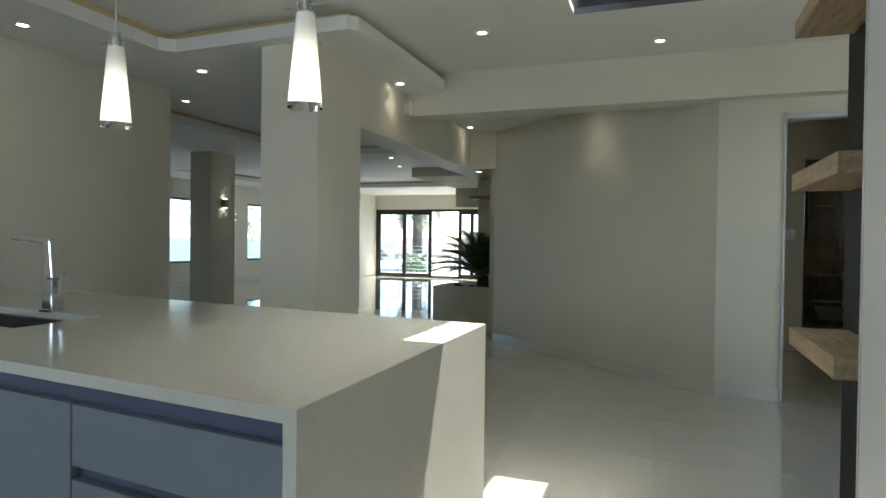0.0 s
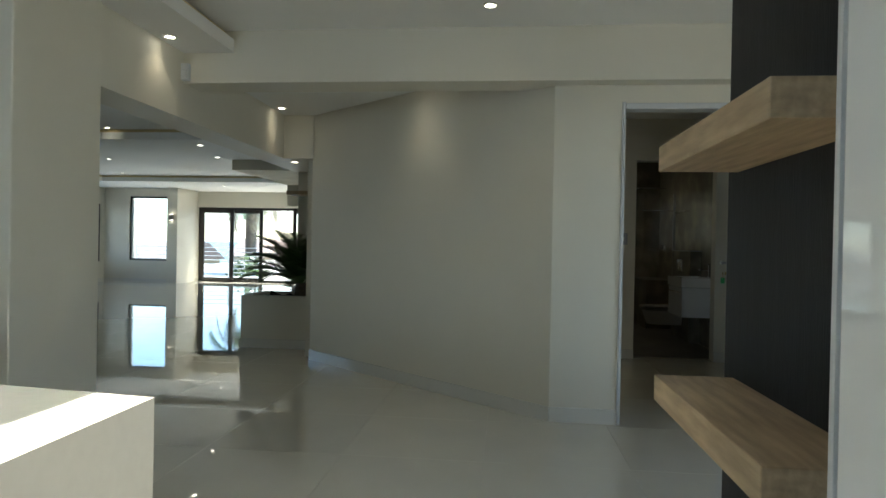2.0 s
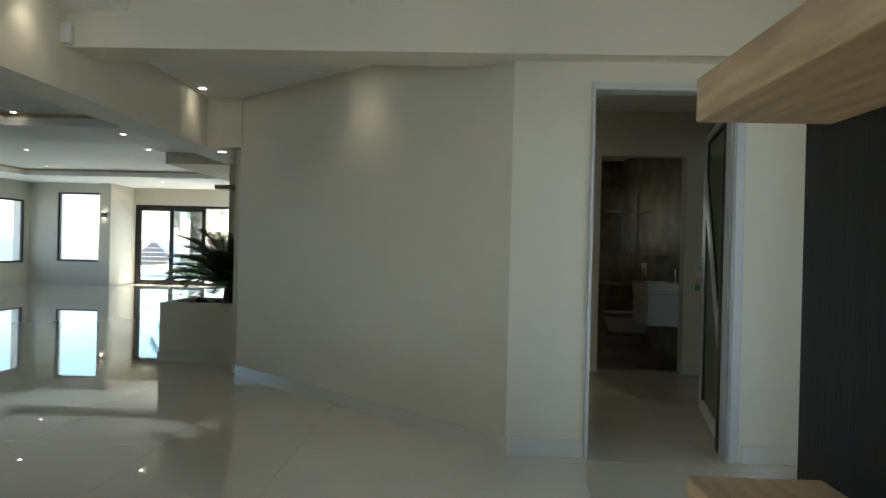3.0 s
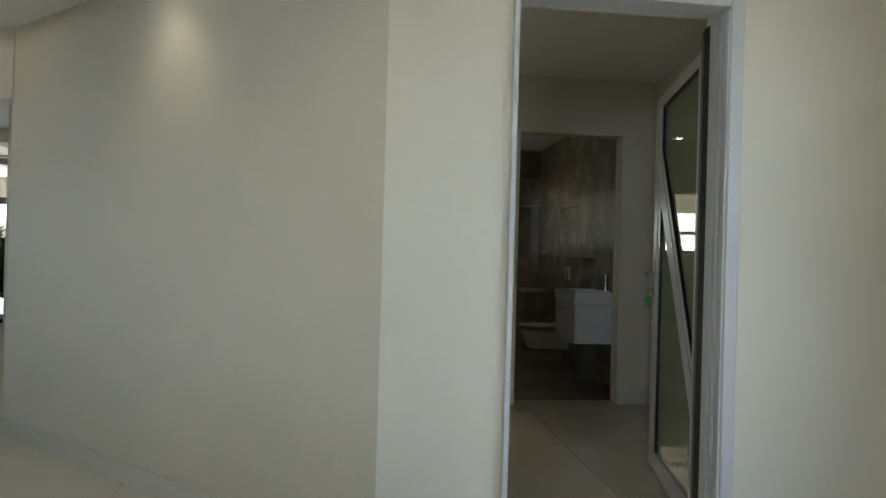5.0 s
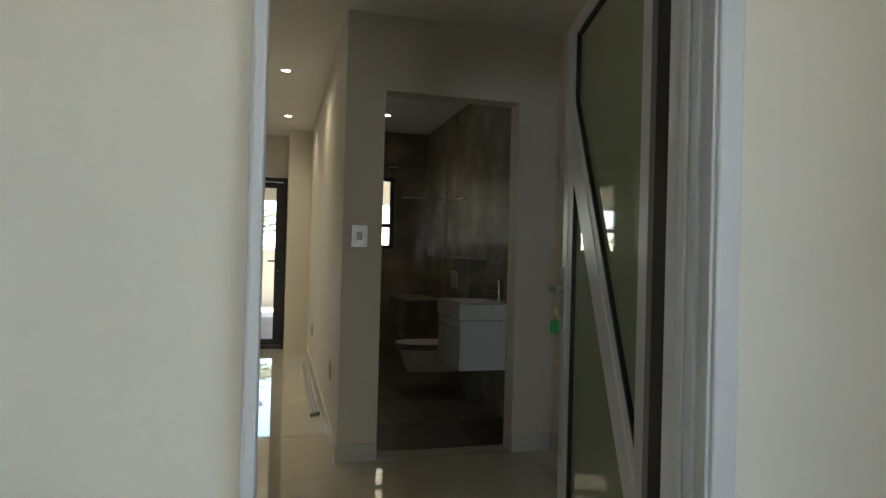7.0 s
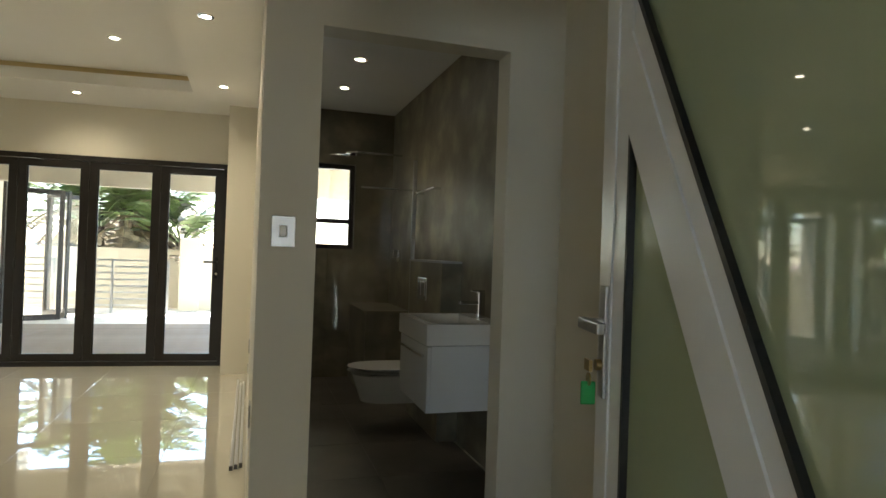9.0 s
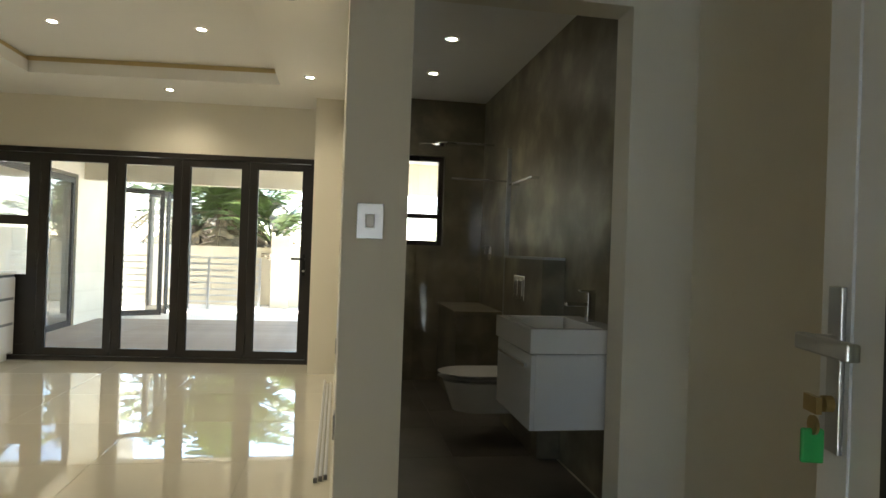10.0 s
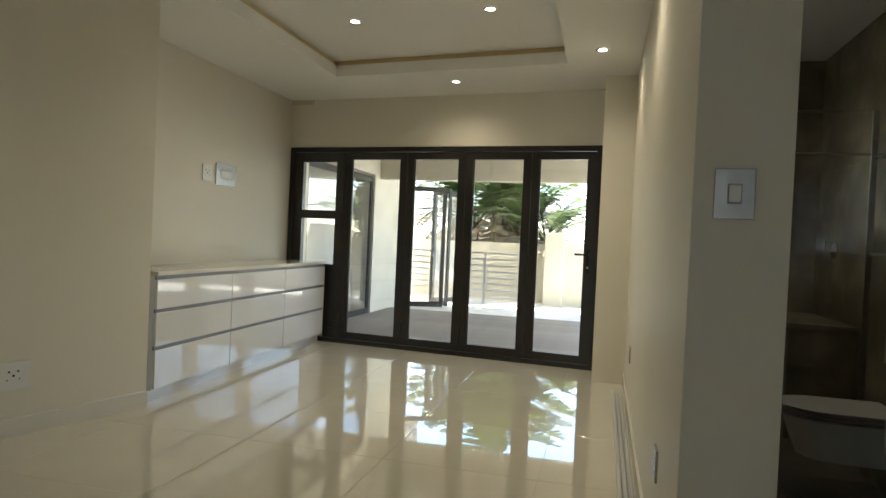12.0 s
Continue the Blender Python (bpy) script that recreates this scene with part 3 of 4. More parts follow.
part("drain", C(((sx0 + sx1) / 2, (sy0 + sy1) / 2, 0.65), ((sx0 + sx1) / 2, (sy0 + sy1) / 2, 0.656), 0.045), CHROME, sink)
tap = thing("kitchen_tap", "square chrome mixer tap standing behind the sink", "tap", (-0.66, 2.72, 0.9))
part("base_plate", B(-0.034, 0.034, -0.034, 0.034, 0, 0.01, bevel=0.002), CHROME, tap)
part("body", B(-0.027, 0.027, -0.027, 0.027, 0.01, 0.125, bevel=0.004), CHROME, tap)
rb = B(-0.021, 0.021, -0.021, 0.021, 0.125, 0.275, bevel=0.006)
for v in rb.verts:
    v.co.x -= 0.10 * (v.co.z - 0.125)
part("riser", rb, CHROME, tap)
sb = B(-0.215, 0.003, -0.019, 0.019, 0.255, 0.28, bevel=0.006)
for v in sb.verts:
    v.co.z -= 0.09 * v.co.x
part("spout", sb, CHROME, tap)
part("aerator", C((-0.195, 0, 0.262), (-0.195, 0, 0.276), 0.012, seg=14), CHROME, tap)
part("lever", boxes((0.027, 0.05, -0.013, 0.013, 0.07, 0.095), (0.045, 0.057, -0.011, 0.011, 0.07, 0.15), bevel=0.002), CHROME, tap)

# tall white unit, dark panel and oak shelves
tu = thing("tall_cupboard", "tall glossy white kitchen cupboard beside a dark panel", "cupboard", (2.005, 2.755, 0))
part("carcass", B(0.02, 0.62, -2.6, 0, 0.0, 2.40), GLOSS, tu)
part("side_panel", B(0.0, 0.02, -0.012, 0.0, 0.0, 2.40, bevel=0.001), ALU, tu)
for k in range(2):
    part("door", B(0, 0.02, -1.32 - 1.28 * k + 0.03, -0.02 - 1.3 * k, 0.05, 2.38, bevel=0.003), GLOSS, tu, "glossy white lacquered door")
dp = thing("dark_panel", "tall dark wood-grain panel carrying oak shelves", "wall panel", (2.165, 2.757, 0))
part("panel", B(0, 0.42, 0, 0.815, 0, H_K - 0.002, bevel=0.002), BLACK, dp)
for z in (0.835, 1.383, 1.93):
    sh = thing("floating_shelf", "thick pale oak floating shelf on the dark panel", "shelf", (1.982, 2.885, z), "oak floating shelves")
    part("board", B(0, 0.184, 0, 0.625, 0, 0.06, bevel=0.0025), OAK, sh)

# ---- lamps ----
def downlight(x, y, z, label="small round recessed ceiling downlight, lit", spot=0.0, cone=50):
    t = thing("downlight", label, "downlight", (x, y, z), "recessed downlights")
    part("trim_ring", lathe([(0.032, 0.0), (0.034, -0.005), (0.047, -0.004), (0.05, 0.0)], (0, 0, 0), 24), CHROME, t, "", True)
    part("bulb", C((0, 0, 0.0), (0, 0, -0.003), 0.030, seg=20), LAMP_ON, t)
    if spot:
        d = bpy.data.lights.new("downlight_beam", "SPOT")
        d.energy, d.spot_size, d.spot_blend, d.shadow_soft_size, d.color = spot, radians(cone), 1.0, 0.03, (1.0, 0.88, 0.68)
        o = new("downlight_beam", d)
        o.location = (x, y, z - 0.02)


for x, y, z, s in [(0.318, 5.195, H_K, 0), (1.50, 5.75, H_K, 1.0), (-0.567, 5.78, H_DROP, 0.7), (-1.917, 4.963, H_DROP, 0), (-2.253, 3.752, H_DROP, 0.6),
                   (-0.562, 7.77, 2.49, 0.6), (0.84, 6.90, 2.49, 0.9), (-0.63, 8.37, 2.05, 0), (-0.5, 8.8, 2.05, 0),
                   (-3.62, 6.65, 2.745, 0), (-3.95, 10.1, 2.745, 0), (-3.75, 13.0, 2.745, 0), (-6.1, 13.3, 2.745, 0), (-7.4, 15.7, 2.745, 0), (-2.9, 10.7, H_B, 0), (-3.2, 17.4, H_B, 0), (-5.6, 17.2, H_B, 0),
                   (1.20, 12.66, H_B, 2.2), (2.50, 11.86, H_B, 2.2), (0.71, 11.45, 2.745, 4.5), (1.75, 11.34, 2.745, 4.5), (2.46, 10.2, H_B, 2.6),
                   (3.47, 10.64, H_B, 0.6), (3.47, 11.45, H_B, 0.6)]:
    downlight(x, y, z, spot=s, cone=150 if y > 9.5 else 100)


def pendant(x, y, zb):
    t = thing("pendant_lamp", "conical glass pendant lamp with a lit opal inner shade", "pendant lamp", (x, y, zb), "pendants over the island")
    part("outer_glass", lathe([(0.05, 0.0), (0.024, 0.30)], (0, 0, 0), 32), GLASS, t, "clear outer glass cone", True).visible_shadow = False
    part("inner_shade", lathe([(0.0, 0.022), (0.042, 0.02), (0.021, 0.27), (0.0, 0.275)], (0, 0, 0), 32), SHADE_ON, t, "lit opal glass glowing brightest near its foot", True)
    part("cap", C((0, 0, 0.275), (0, 0, 0.32), 0.014), CHROME, t)
    part("pin", boxes((-0.075, 0.075, -0.002, 0.002, 0.288, 0.292)), CHROME, t)
    part("cord", C((0, 0, 0.32), (0, 0, H_K - zb - 0.02), 0.003, seg=8), PLASTIC, t)
    part("ceiling_cup", C((0, 0, H_K - zb - 0.025), (0, 0, H_K - zb), 0.05), CHROME, t)


pendant(-0.215, 2.60, 1.565)
pendant(0.575, 2.53, 1.567)


def sconce(x, y, z, d):
    t = thing("wall_sconce", "small grey metal box wall sconce shining up and down", "wall lamp", (x, y, z), "wall sconces")
    part("housing", B(-0.05, 0.05, -0.08, 0, -0.07, 0.07, bevel=0.004), SCONCE, t)
    part("back_plate", B(-0.035, 0.035, 0, 0.012, -0.05, 0.05), STEEL, t)
    for s in (1, -1):
        part("bulb", B(-0.03, 0.03, -0.06, -0.02, s * 0.071, s * 0.074), LAMP_ON, t)
    t.rotation_euler = (0, 0, radians(d))


sconce(-7.39, 17.888, 1.80, 0)
sconce(-5.418, 9.48, 1.76, 90)
sconce(-9.43, 14.8, 1.75, 90)

struct("column_living", B(-5.85, -5.43, 9.2, 9.80, 0, H_B + 0.01, bevel=0.005), WALL, "square white column with a wall lamp in the living room", "column")

sen = thing("alarm_sensor", "small white motion sensor on the beam", "sensor", (-0.63, 6.12, 2.37))
part("housing", B(-0.03, 0.03, -0.045, 0, -0.06, 0.06, bevel=0.01), PLASTIC, sen)
part("lens", B(-0.02, 0.02, -0.05, -0.04, -0.035, 0.01, bevel=0.004), CERAMIC, sen)

# ---- planter with cycad ----
pl = thing("planter", "low cream plastered built-in planter", "planter", (-1.335, 8.67, 0))
part("front_wall", B(0, 0.88, 0, 0.10, 0, 0.585), WALL, pl)
part("side_wall", B(0, 0.10, 0.10, 0.70, 0, 0.585), WALL, pl)
part("back_wall", B(0.10, 0.42, 0.62, 0.70, 0, 0.585), WALL, pl)
part("skirting", B(-0.012, 0.88, -0.012, 0.0, 0, 0.1), SKIRT, pl)
sb = bmesh.new()
bmesh.ops.create_grid(sb, x_segments=20, y_segments=20, size=0.5)
for v in sb.verts:
    v.co = Vector((v.co.x * 0.77 + 0.49, v.co.y * 0.52 + 0.36, 0.545 + 0.06 * noise.noise(v.co * 9)))
part("mulch", sb, SOIL, pl, "dark bark mulch")


def frond(bm, base, yaw, lift, length, leaflets, width, droop, rnd):
    """An arching rib with narrow leaflets on both sides."""
    pts = []
    p = Vector(base)
    a = lift
    n = 14
    for i in range(n + 1):
        pts.append(p.copy())
        p = p + Vector((math.cos(yaw) * math.cos(a), math.sin(yaw) * math.cos(a), math.sin(a))) * (length / n)
        a -= droop / n
    side = Vector((-math.sin(yaw), math.cos(yaw), 0))
    for i in range(leaflets):
        f = 0.14 + 0.86 * i / leaflets
        k = min(n - 1, int(f * n))
        c = pts[k].lerp(pts[k + 1], f * n - k)
        d = (pts[k + 1] - pts[k]).normalized()
        ln = length * 0.26 * math.sin(math.pi * min(1, 0.12 + 0.85 * f)) + 0.02
        for s in (-1, 1):
            tip = c + (side * s + d * 0.7 + Vector((0, 0, 0.18 + 0.15 * rnd.random()))).normalized() * ln
            w = d * width
            v = [bm.verts.new(c - w), bm.verts.new(c + w), bm.verts.new(c.lerp(tip, 0.6) + w * 0.8), bm.verts.new(tip), bm.verts.new(c.lerp(tip, 0.6) - w * 0.8)]
            bm.faces.new(v)
    for q, r in zip(pts, pts[1:]):
        cyl(bm, q, r, 0.006 * length / 0.8, 0.004 * length / 0.8, seg=5, caps=False)


rnd = random.Random(5)
cy = thing("cycad_plant", "dark green cycad with stiff feathery fronds in the planter", "plant", (-0.74, 8.98, 0.52))
part("stem", C((0, 0, -0.02), (0, 0, 0.2), 0.09, 0.07, seg=16), BARK, cy)
for i in range(26):
    fb = bmesh.new()
    tier = i / 26
    frond(fb, (0, 0, 0.17), radians(150 + 210 * ((i * 0.618) % 1)), radians(28 + 58 * tier), 0.68 + 0.18 * rnd.random(), 44, 0.008, 1.05, rnd)
    part("frond", fb, LEAF, cy)

ns = thing("niche_shelf", "short thick cream shelf on the wall behind the planter", "shelf", (-0.98, 9.08, 1.76))
part("board", B(0, 0.5, 0, 0.22, 0, 0.045, bevel=0.002), OAK, ns)

# ---- bedroom ----
ch = thing("drawer_unit", "long glossy white drawer unit with grey channels under a stone top", "drawers", (-0.62, 10.56, 0))
ch.rotation_euler = (0, 0, radians(1.9))
CL, CD = 2.66, 0.41
part("carcass", B(-0.07, CD - 0.02, 0.0, CL, 0.08, 0.83), GLOSS, ch)
part("end_panel", B(0.0, CD - 0.004, CL + 0.001, CL + 0.018, 0.06, 0.80, bevel=0.002), GLOSS, ch)
part("plinth", B(0.0, CD - 0.05, 0.0, CL, 0, 0.08), GLOSS, ch)
part("top", B(-0.09, CD + 0.005, 0.0, CL + 0.02, 0.832, 0.86, bevel=0.002), QUARTZ, ch, "pale stone top")
for r, (z0, z1) in enumerate(((0.09, 0.345), (0.37, 0.588), (0.613, 0.807))):
    for k in range(3):
        part("drawer_front", B(CD - 0.02, CD, 0.004 + k * CL / 3, (k + 1) * CL / 3 - 0.004, z0, z1, bevel=0.002), GLOSS, ch)
    part("finger_channel", B(CD - 0.019, CD - 0.008, 0, CL, z1, z1 + 0.025), CHANNEL, ch, "grey metal finger channel")


def wall_plate(name, label, category, m, w, h, material, holes=(), rocker=None, group=""):
    t = thing(name, label, category, (0, 0, 0), group)
    part("plate", B(-w / 2, w / 2, -0.009, 0, -h / 2, h / 2, bevel=0.002), material, t)
    if rocker:
        rx, rz = rocker
        part("rocker", B(-rx, rx, -0.014, -0.008, -rz, rz, bevel=0.002), PLASTIC, t)
        part("rocker_edge", boxes((-rx - 0.003, rx + 0.003, -0.0105, -0.009, -rz - 0.003, rz + 0.003)), ALU_GREY, t)
    for (x, z, r) in holes:
        part("hole", C((x, -0.0095, z), (x, -0.0085, z), r, seg=10), BLACK, t)
    t.matrix_basis = m
    return t


wall_plate("light_switch", "square brushed light switch with one white rocker", "switch", pose(2.886, 8.835, 1.298), 0.094, 0.125, SATIN, rocker=(0.014, 0.022))
SOCK = ((-0.022, 0.022, 0.006), (0.022, 0.022, 0.006), (0, 0.0, 0.007), (-0.03, -0.02, 0.004), (0.03, -0.02, 0.004))
wall_plate("power_socket", "white wall power socket near the floor", "socket", pose(-0.412, 9.75, 0.33, 0, 0, 73.9), 0.165, 0.15, PLASTIC, SOCK)
wall_plate("power_socket", "white wall power socket above the drawer unit", "socket", pose(-0.80, 11.855, 1.642, 0, 0, 90), 0.13, 0.14, PLASTIC, SOCK)
wall_plate("media_plate", "grey recessed media outlet above the drawer unit", "socket", pose(-0.80, 12.13, 1.65, 0, 0, 90), 0.30, 0.19, SATIN, rocker=(0.085, 0.035))
wall_plate("low_socket", "steel wall socket low on the partition", "socket", pose(2.79, 9.4, 0.42, 0, 0, 270), 0.09, 0.11, STEEL, SOCK)
wall_plate("low_socket", "steel wall socket low on the partition", "socket", pose(2.79, 11.6, 0.42, 0, 0, 270), 0.09, 0.11, STEEL, SOCK)
wall_plate("light_switch", "square white light switch on the column", "switch", pose(-5.68, 9.2, 0.38), 0.1, 0.1, PLASTIC, rocker=(0.014, 0.022))
for k, (dx, ln) in enumerate(((0.0, 2.35), (0.025, 2.2), (0.05, 2.25))):
    rd = thing("curtain_rail", "white curtain rail lying on the floor along the wall", "rail", (2.695 + dx, 9.85, 0), "loose rails")
    part("rail", boxes((0, 0.018, 0.02 * k, ln, 0.0, 0.022), (0.004, 0.014, 0.02 * k, ln, 0.022, 0.027), bevel=0.002), ALU, rd)
    part("end_cap", B(-0.001, 0.019, 0.02 * k - 0.012, 0.02 * k, 0, 0.024), ALU_GREY, rd)

# ---- bathroom ----
va = thing("vanity", "white wall-hung vanity with a rectangular basin and one drawer", "vanity", (3.64, 9.27, 0.417))
VW, VD = 0.458, 0.58
part("cabinet", B(0.02, VW, 0, VD, 0, 0.34, bevel=0.002), GLOSS, va)
dr = part("drawer", B(0, 0.02, 0.003, VD - 0.003, 0.0, 0.335, bevel=0.002), GLOSS, va)
part("handle", B(-0.018, 0.0, 0.06, VD - 0.06, 0.275, 0.29, bevel=0.002), CHROME, dr)
part("basin", boxes((-0.01, 0.03, -0.01, VD + 0.01, 0.345, 0.453), (VW - 0.11, VW, -0.01, VD + 0.01, 0.345, 0.453), (0.03, VW - 0.11, -0.01, 0.04, 0.345, 0.453), (0.03, VW - 0.11, VD - 0.04, VD + 0.01, 0.345, 0.453), (0.03, VW - 0.11, 0.04, VD - 0.04, 0.345, 0.38)), CERAMIC, va, "white ceramic basin")
bt = thing("basin_tap", "square chrome basin mixer", "tap", (4.03, 9.56, 0.87))
part("body", B(-0.02, 0.02, -0.02, 0.02, 0, 0.15, bevel=0.003), CHROME, bt)
part("spout", B(-0.13, -0.018, -0.016, 0.016, 0.08, 0.10, bevel=0.003), CHROME, bt)
part("lever", B(-0.06, 0.02, -0.012, 0.012, 0.152, 0.162, bevel=0.002), CHROME, bt)

cb = tagged(new("cistern_wall"), "boxed-in cement-look cistern wall with a steel top edge", "cistern", kind="structure")
part("box", B(3.96, 4.098, 10.10, 10.92, 0.0, 1.17), CEMENT, cb)
part("cap_trim", B(3.95, 4.098, 10.095, 10.925, 1.17, 1.185), STEEL, cb)
fp = thing("flush_plate", "chrome dual flush plate on the cistern wall", "flush plate", (3.957, 10.53, 0.98))
part("plate", B(-0.01, 0, -0.12, 0.12, -0.08, 0.08, bevel=0.004), CHROME, fp)
part("button", B(-0.016, -0.009, -0.09, 0.0, -0.05, 0.05, bevel=0.003), CHROME, fp)
part("button", B(-0.016, -0.009, 0.01, 0.09, -0.05, 0.05, bevel=0.003), CHROME, fp)


def rounded_slab(l, w, z0, z1, seg=18):
    """A D-shaped slab: straight at x=0, round towards -x."""
    pts = [(0, w / 2), (0, -w / 2)]
    for i in range(seg + 1):
        a = -math.pi / 2 - math.pi * i / seg
        pts.append((-l + w * 0.62 + math.cos(a) * w * 0.62, math.sin(a) * w / 2))
    bm = bmesh.new()
    lo = [bm.verts.new((x * 0.86, y * 0.8, z0)) for x, y in pts]
    hi = [bm.verts.new((x, y, z1)) for x, y in pts]
    bm.faces.new(lo)
    bm.faces.new(hi[::-1])
    for i in range(len(pts)):
        bm.faces.new((lo[i], hi[i], hi[(i + 1) % len(pts)], lo[(i + 1) % len(pts)]))
    bmesh.ops.recalc_face_normals(bm, faces=bm.faces)
    return bm


wc = thing("toilet", "white wall-hung ceramic toilet with closed lid", "toilet", (3.957, 10.55, 0.12))
part("bowl", rounded_slab(0.49, 0.34, 0.07, 0.26), CERAMIC, wc, "", True)
part("seat", rounded_slab(0.52, 0.37, 0.262, 0.282), CERAMIC, wc, "", True)
part("lid", rounded_slab(0.52, 0.37, 0.286, 0.312), CERAMIC, wc, "", True)

gs = thing("shower_screen", "clear glass shower screen with a slim grey profile", "shower screen", (0, 0, 0))
part("profile", B(4.03, 4.06, 11.19, 11.215, 0, 2.0), STEEL, gs)
part("pane", B(3.35, 4.03, 11.198, 11.206, 0.01, 2.0), GLASS, gs).visible_shadow = False
part("brace", C((3.6, 11.20, 1.75), (4.1, 11.20, 1.75), 0.008, seg=10), CHROME, gs)
be = tagged(new("shower_bench"), "cement-look shower bench with a pale stone top", "bench", kind="structure")
part("base", B(3.72, 4.098, 11.45, 12.298, 0, 0.70), CEMENT, be)
part("seat_slab", B(3.70, 4.098, 11.43, 12.298, 0.70, 0.73, bevel=0.003), CEMENT, be)
sw = thing("rain_shower", "round chrome rain shower on a wall arm", "shower", (3.66, 11.9, 2.12))
part("arm", boxes((0, 0.436, -0.009, 0.009, 0.012, 0.03), bevel=0.002), CHROME, sw)
part("head", C((0, 0, 0.0), (0, 0, 0.012), 0.10), CHROME, sw)
mx = thing("shower_mixer", "chrome shower mixer on the wall", "shower mixer", (4.099, 11.9, 1.2))
part("rosette", C((0, 0, 0), (-0.012, 0, 0), 0.06), CHROME, mx)
part("lever", boxes((-0.06, -0.012, -0.012, 0.012, -0.012, 0.06), bevel=0.003), CHROME, mx)
tr = thing("towel_rail", "slim chrome towel rail", "towel rail", (4.099, 10.9, 1.72))
part("bar", C((-0.06, -0.3, 0), (-0.06, 0.25, 0), 0.008, seg=10), CHROME, tr)
part("bracket", C((-0.06, -0.25, 0), (0, -0.25, 0), 0.01, seg=10), CHROME, tr)
part("bracket", C((-0.06, 0.2, 0), (0, 0.2, 0), 0.01, seg=10), CHROME, tr)

# ---- skylight ----
sl = tagged(new("skylight"), "ceiling skylight with dark closed louvres and a clear strip", "skylight", kind="structure")
for k in range(5):
    x = 1.262 + 0.138 * k
    part("louvre", B(x, x + 0.134, SK[2] + 0.005, SK[3] + 0.39, 2.90 + 0.006 * (k % 2), 2.915 + 0.006 * (k % 2)), ALU_GREY, sl)
part("curb", boxes((SK[0] - 0.05, SK[0], SK[2] - 0.05, SK[3] + 0.45, 2.70, HI + 0.36), (SK[1], SK[1] + 0.05, SK[2] - 0.05, SK[3] + 0.45, 2.70, HI + 0.36), (SK[0], SK[1], SK[2] - 0.05, SK[2], 2.70, HI + 0.36), (SK[0], SK[1], SK[3] + 0.40, SK[3] + 0.45, 2.70, HI + 0.36)), DARK_ALU, sl)
part("reveal", boxes((SK[0], SK[1], SK[3] - 0.012, SK[3] - 0.001, H_K + 0.002, 2.70)), ALU_GREY, sl)
slim_pane(SK[0], SK[1], SK[2], SK[3] + 0.40, HI + 0.34, HI + 0.348, sl)
# ---- outside ----
struct("terrace", boxes((-14, 12, 13.3, 60, -0.30, -0.06)), PAVE, "pale sunlit paved terrace", "terrace")
gr = bmesh.new()
bmesh.ops.create_grid(gr, x_segments=2, y_segments=2, size=2500)
for v in gr.verts:
    v.co.z = -4.0
struct("ground", gr, SEA, "blue sea reaching to the horizon", "sea")
struct("shore", boxes((-90, 60, -40, 95, -4.6, -3.6)), LAND, "dry sandy ground below the house", "ground")

CANOPY_Y = 16.5
struct("canopy", boxes((-3.6, 5.2, 13.3, CANOPY_Y, 2.55, 2.75), (-3.6, 5.2, CANOPY_Y - 0.2, CANOPY_Y, 2.06, 2.55)), STUCCO, "cream plastered canopy over the deck", "canopy")

# neighbouring wing with folded-back doors
wing = thing("house_wing", "cream plastered wing of the house with glass doors", "house", (0, 0, 0))
part("wall", boxes((-1.2, -0.87, 13.602, 13.9, -0.06, 2.55), (-1.2, -0.87, 13.9, 16.1, 2.1, 2.55), (-1.2, -0.87, 16.1, 17.3, -0.06, 2.55)), STUCCO, wing)


def glass_leaf(parent, m, w, h):
    f = part("door_leaf", boxes((0, 0.07, -0.02, 0.02, 0, h), (w - 0.07, w, -0.02, 0.02, 0, h), (0.07, w - 0.07, -0.02, 0.02, 0, 0.09), (0.07, w - 0.07, -0.02, 0.02, h - 0.08, h)), DARK_ALU, parent)
    p = part("pane", B(0.07, w - 0.07, -0.004, 0.004, 0.09, h - 0.08), GLASS, f)
    p.visible_shadow = False
    f.matrix_basis = m
    return f


glass_leaf(wing, pose(-0.92, 13.9, -0.04, 0, 0, 90), 1.1, 2.1)
glass_leaf(wing, pose(-0.92, 15.0, -0.04, 0, 0, 90), 1.1, 2.1)
part("corner_post", B(-0.90, -0.83, 17.30, 17.38, -0.06, 2.2), DARK_ALU, wing)
glass_leaf(wing, pose(-0.83, 17.4, -0.04, 0, 0, 25), 0.76, 2.1)
glass_leaf(wing, pose(-0.10, 17.88, -0.04, 0, 0, 130), 0.76, 2.1)
glass_leaf(wing, pose(-0.55, 18.4, -0.04, 0, 0, 40), 0.76, 2.1)

bwall = thing("garden_wall", "white plastered garden boundary wall with piers", "wall", (0, 0, 0))
part("wall", B(-3.0, 1.45, 20.0, 20.2, -0.06, 1.14), STUCCO, bwall)
part("wall", B(1.82, 8.0, 19.6, 19.8, -0.06, 1.20), STUCCO, bwall)
part("pier", B(1.45, 1.82, 19.45, 20.0, -0.06, 1.38, bevel=0.01), STUCCO, bwall)

rl = thing("deck_railing", "steel deck railing with horizontal bars", "railing", (0, 0, 0))
for k in range(5):
    part("post", B(-2.5 + 0.95 * k - 0.02, -2.5 + 0.95 * k + 0.02, 19.0, 19.04, -0.06, 0.94), RAIL, rl)
for k in range(8):
    part("bar", B(-2.5, 1.3, 19.01, 19.03, 0.07 + 0.12 * k, 0.10 + 0.12 * k), RAIL, rl)


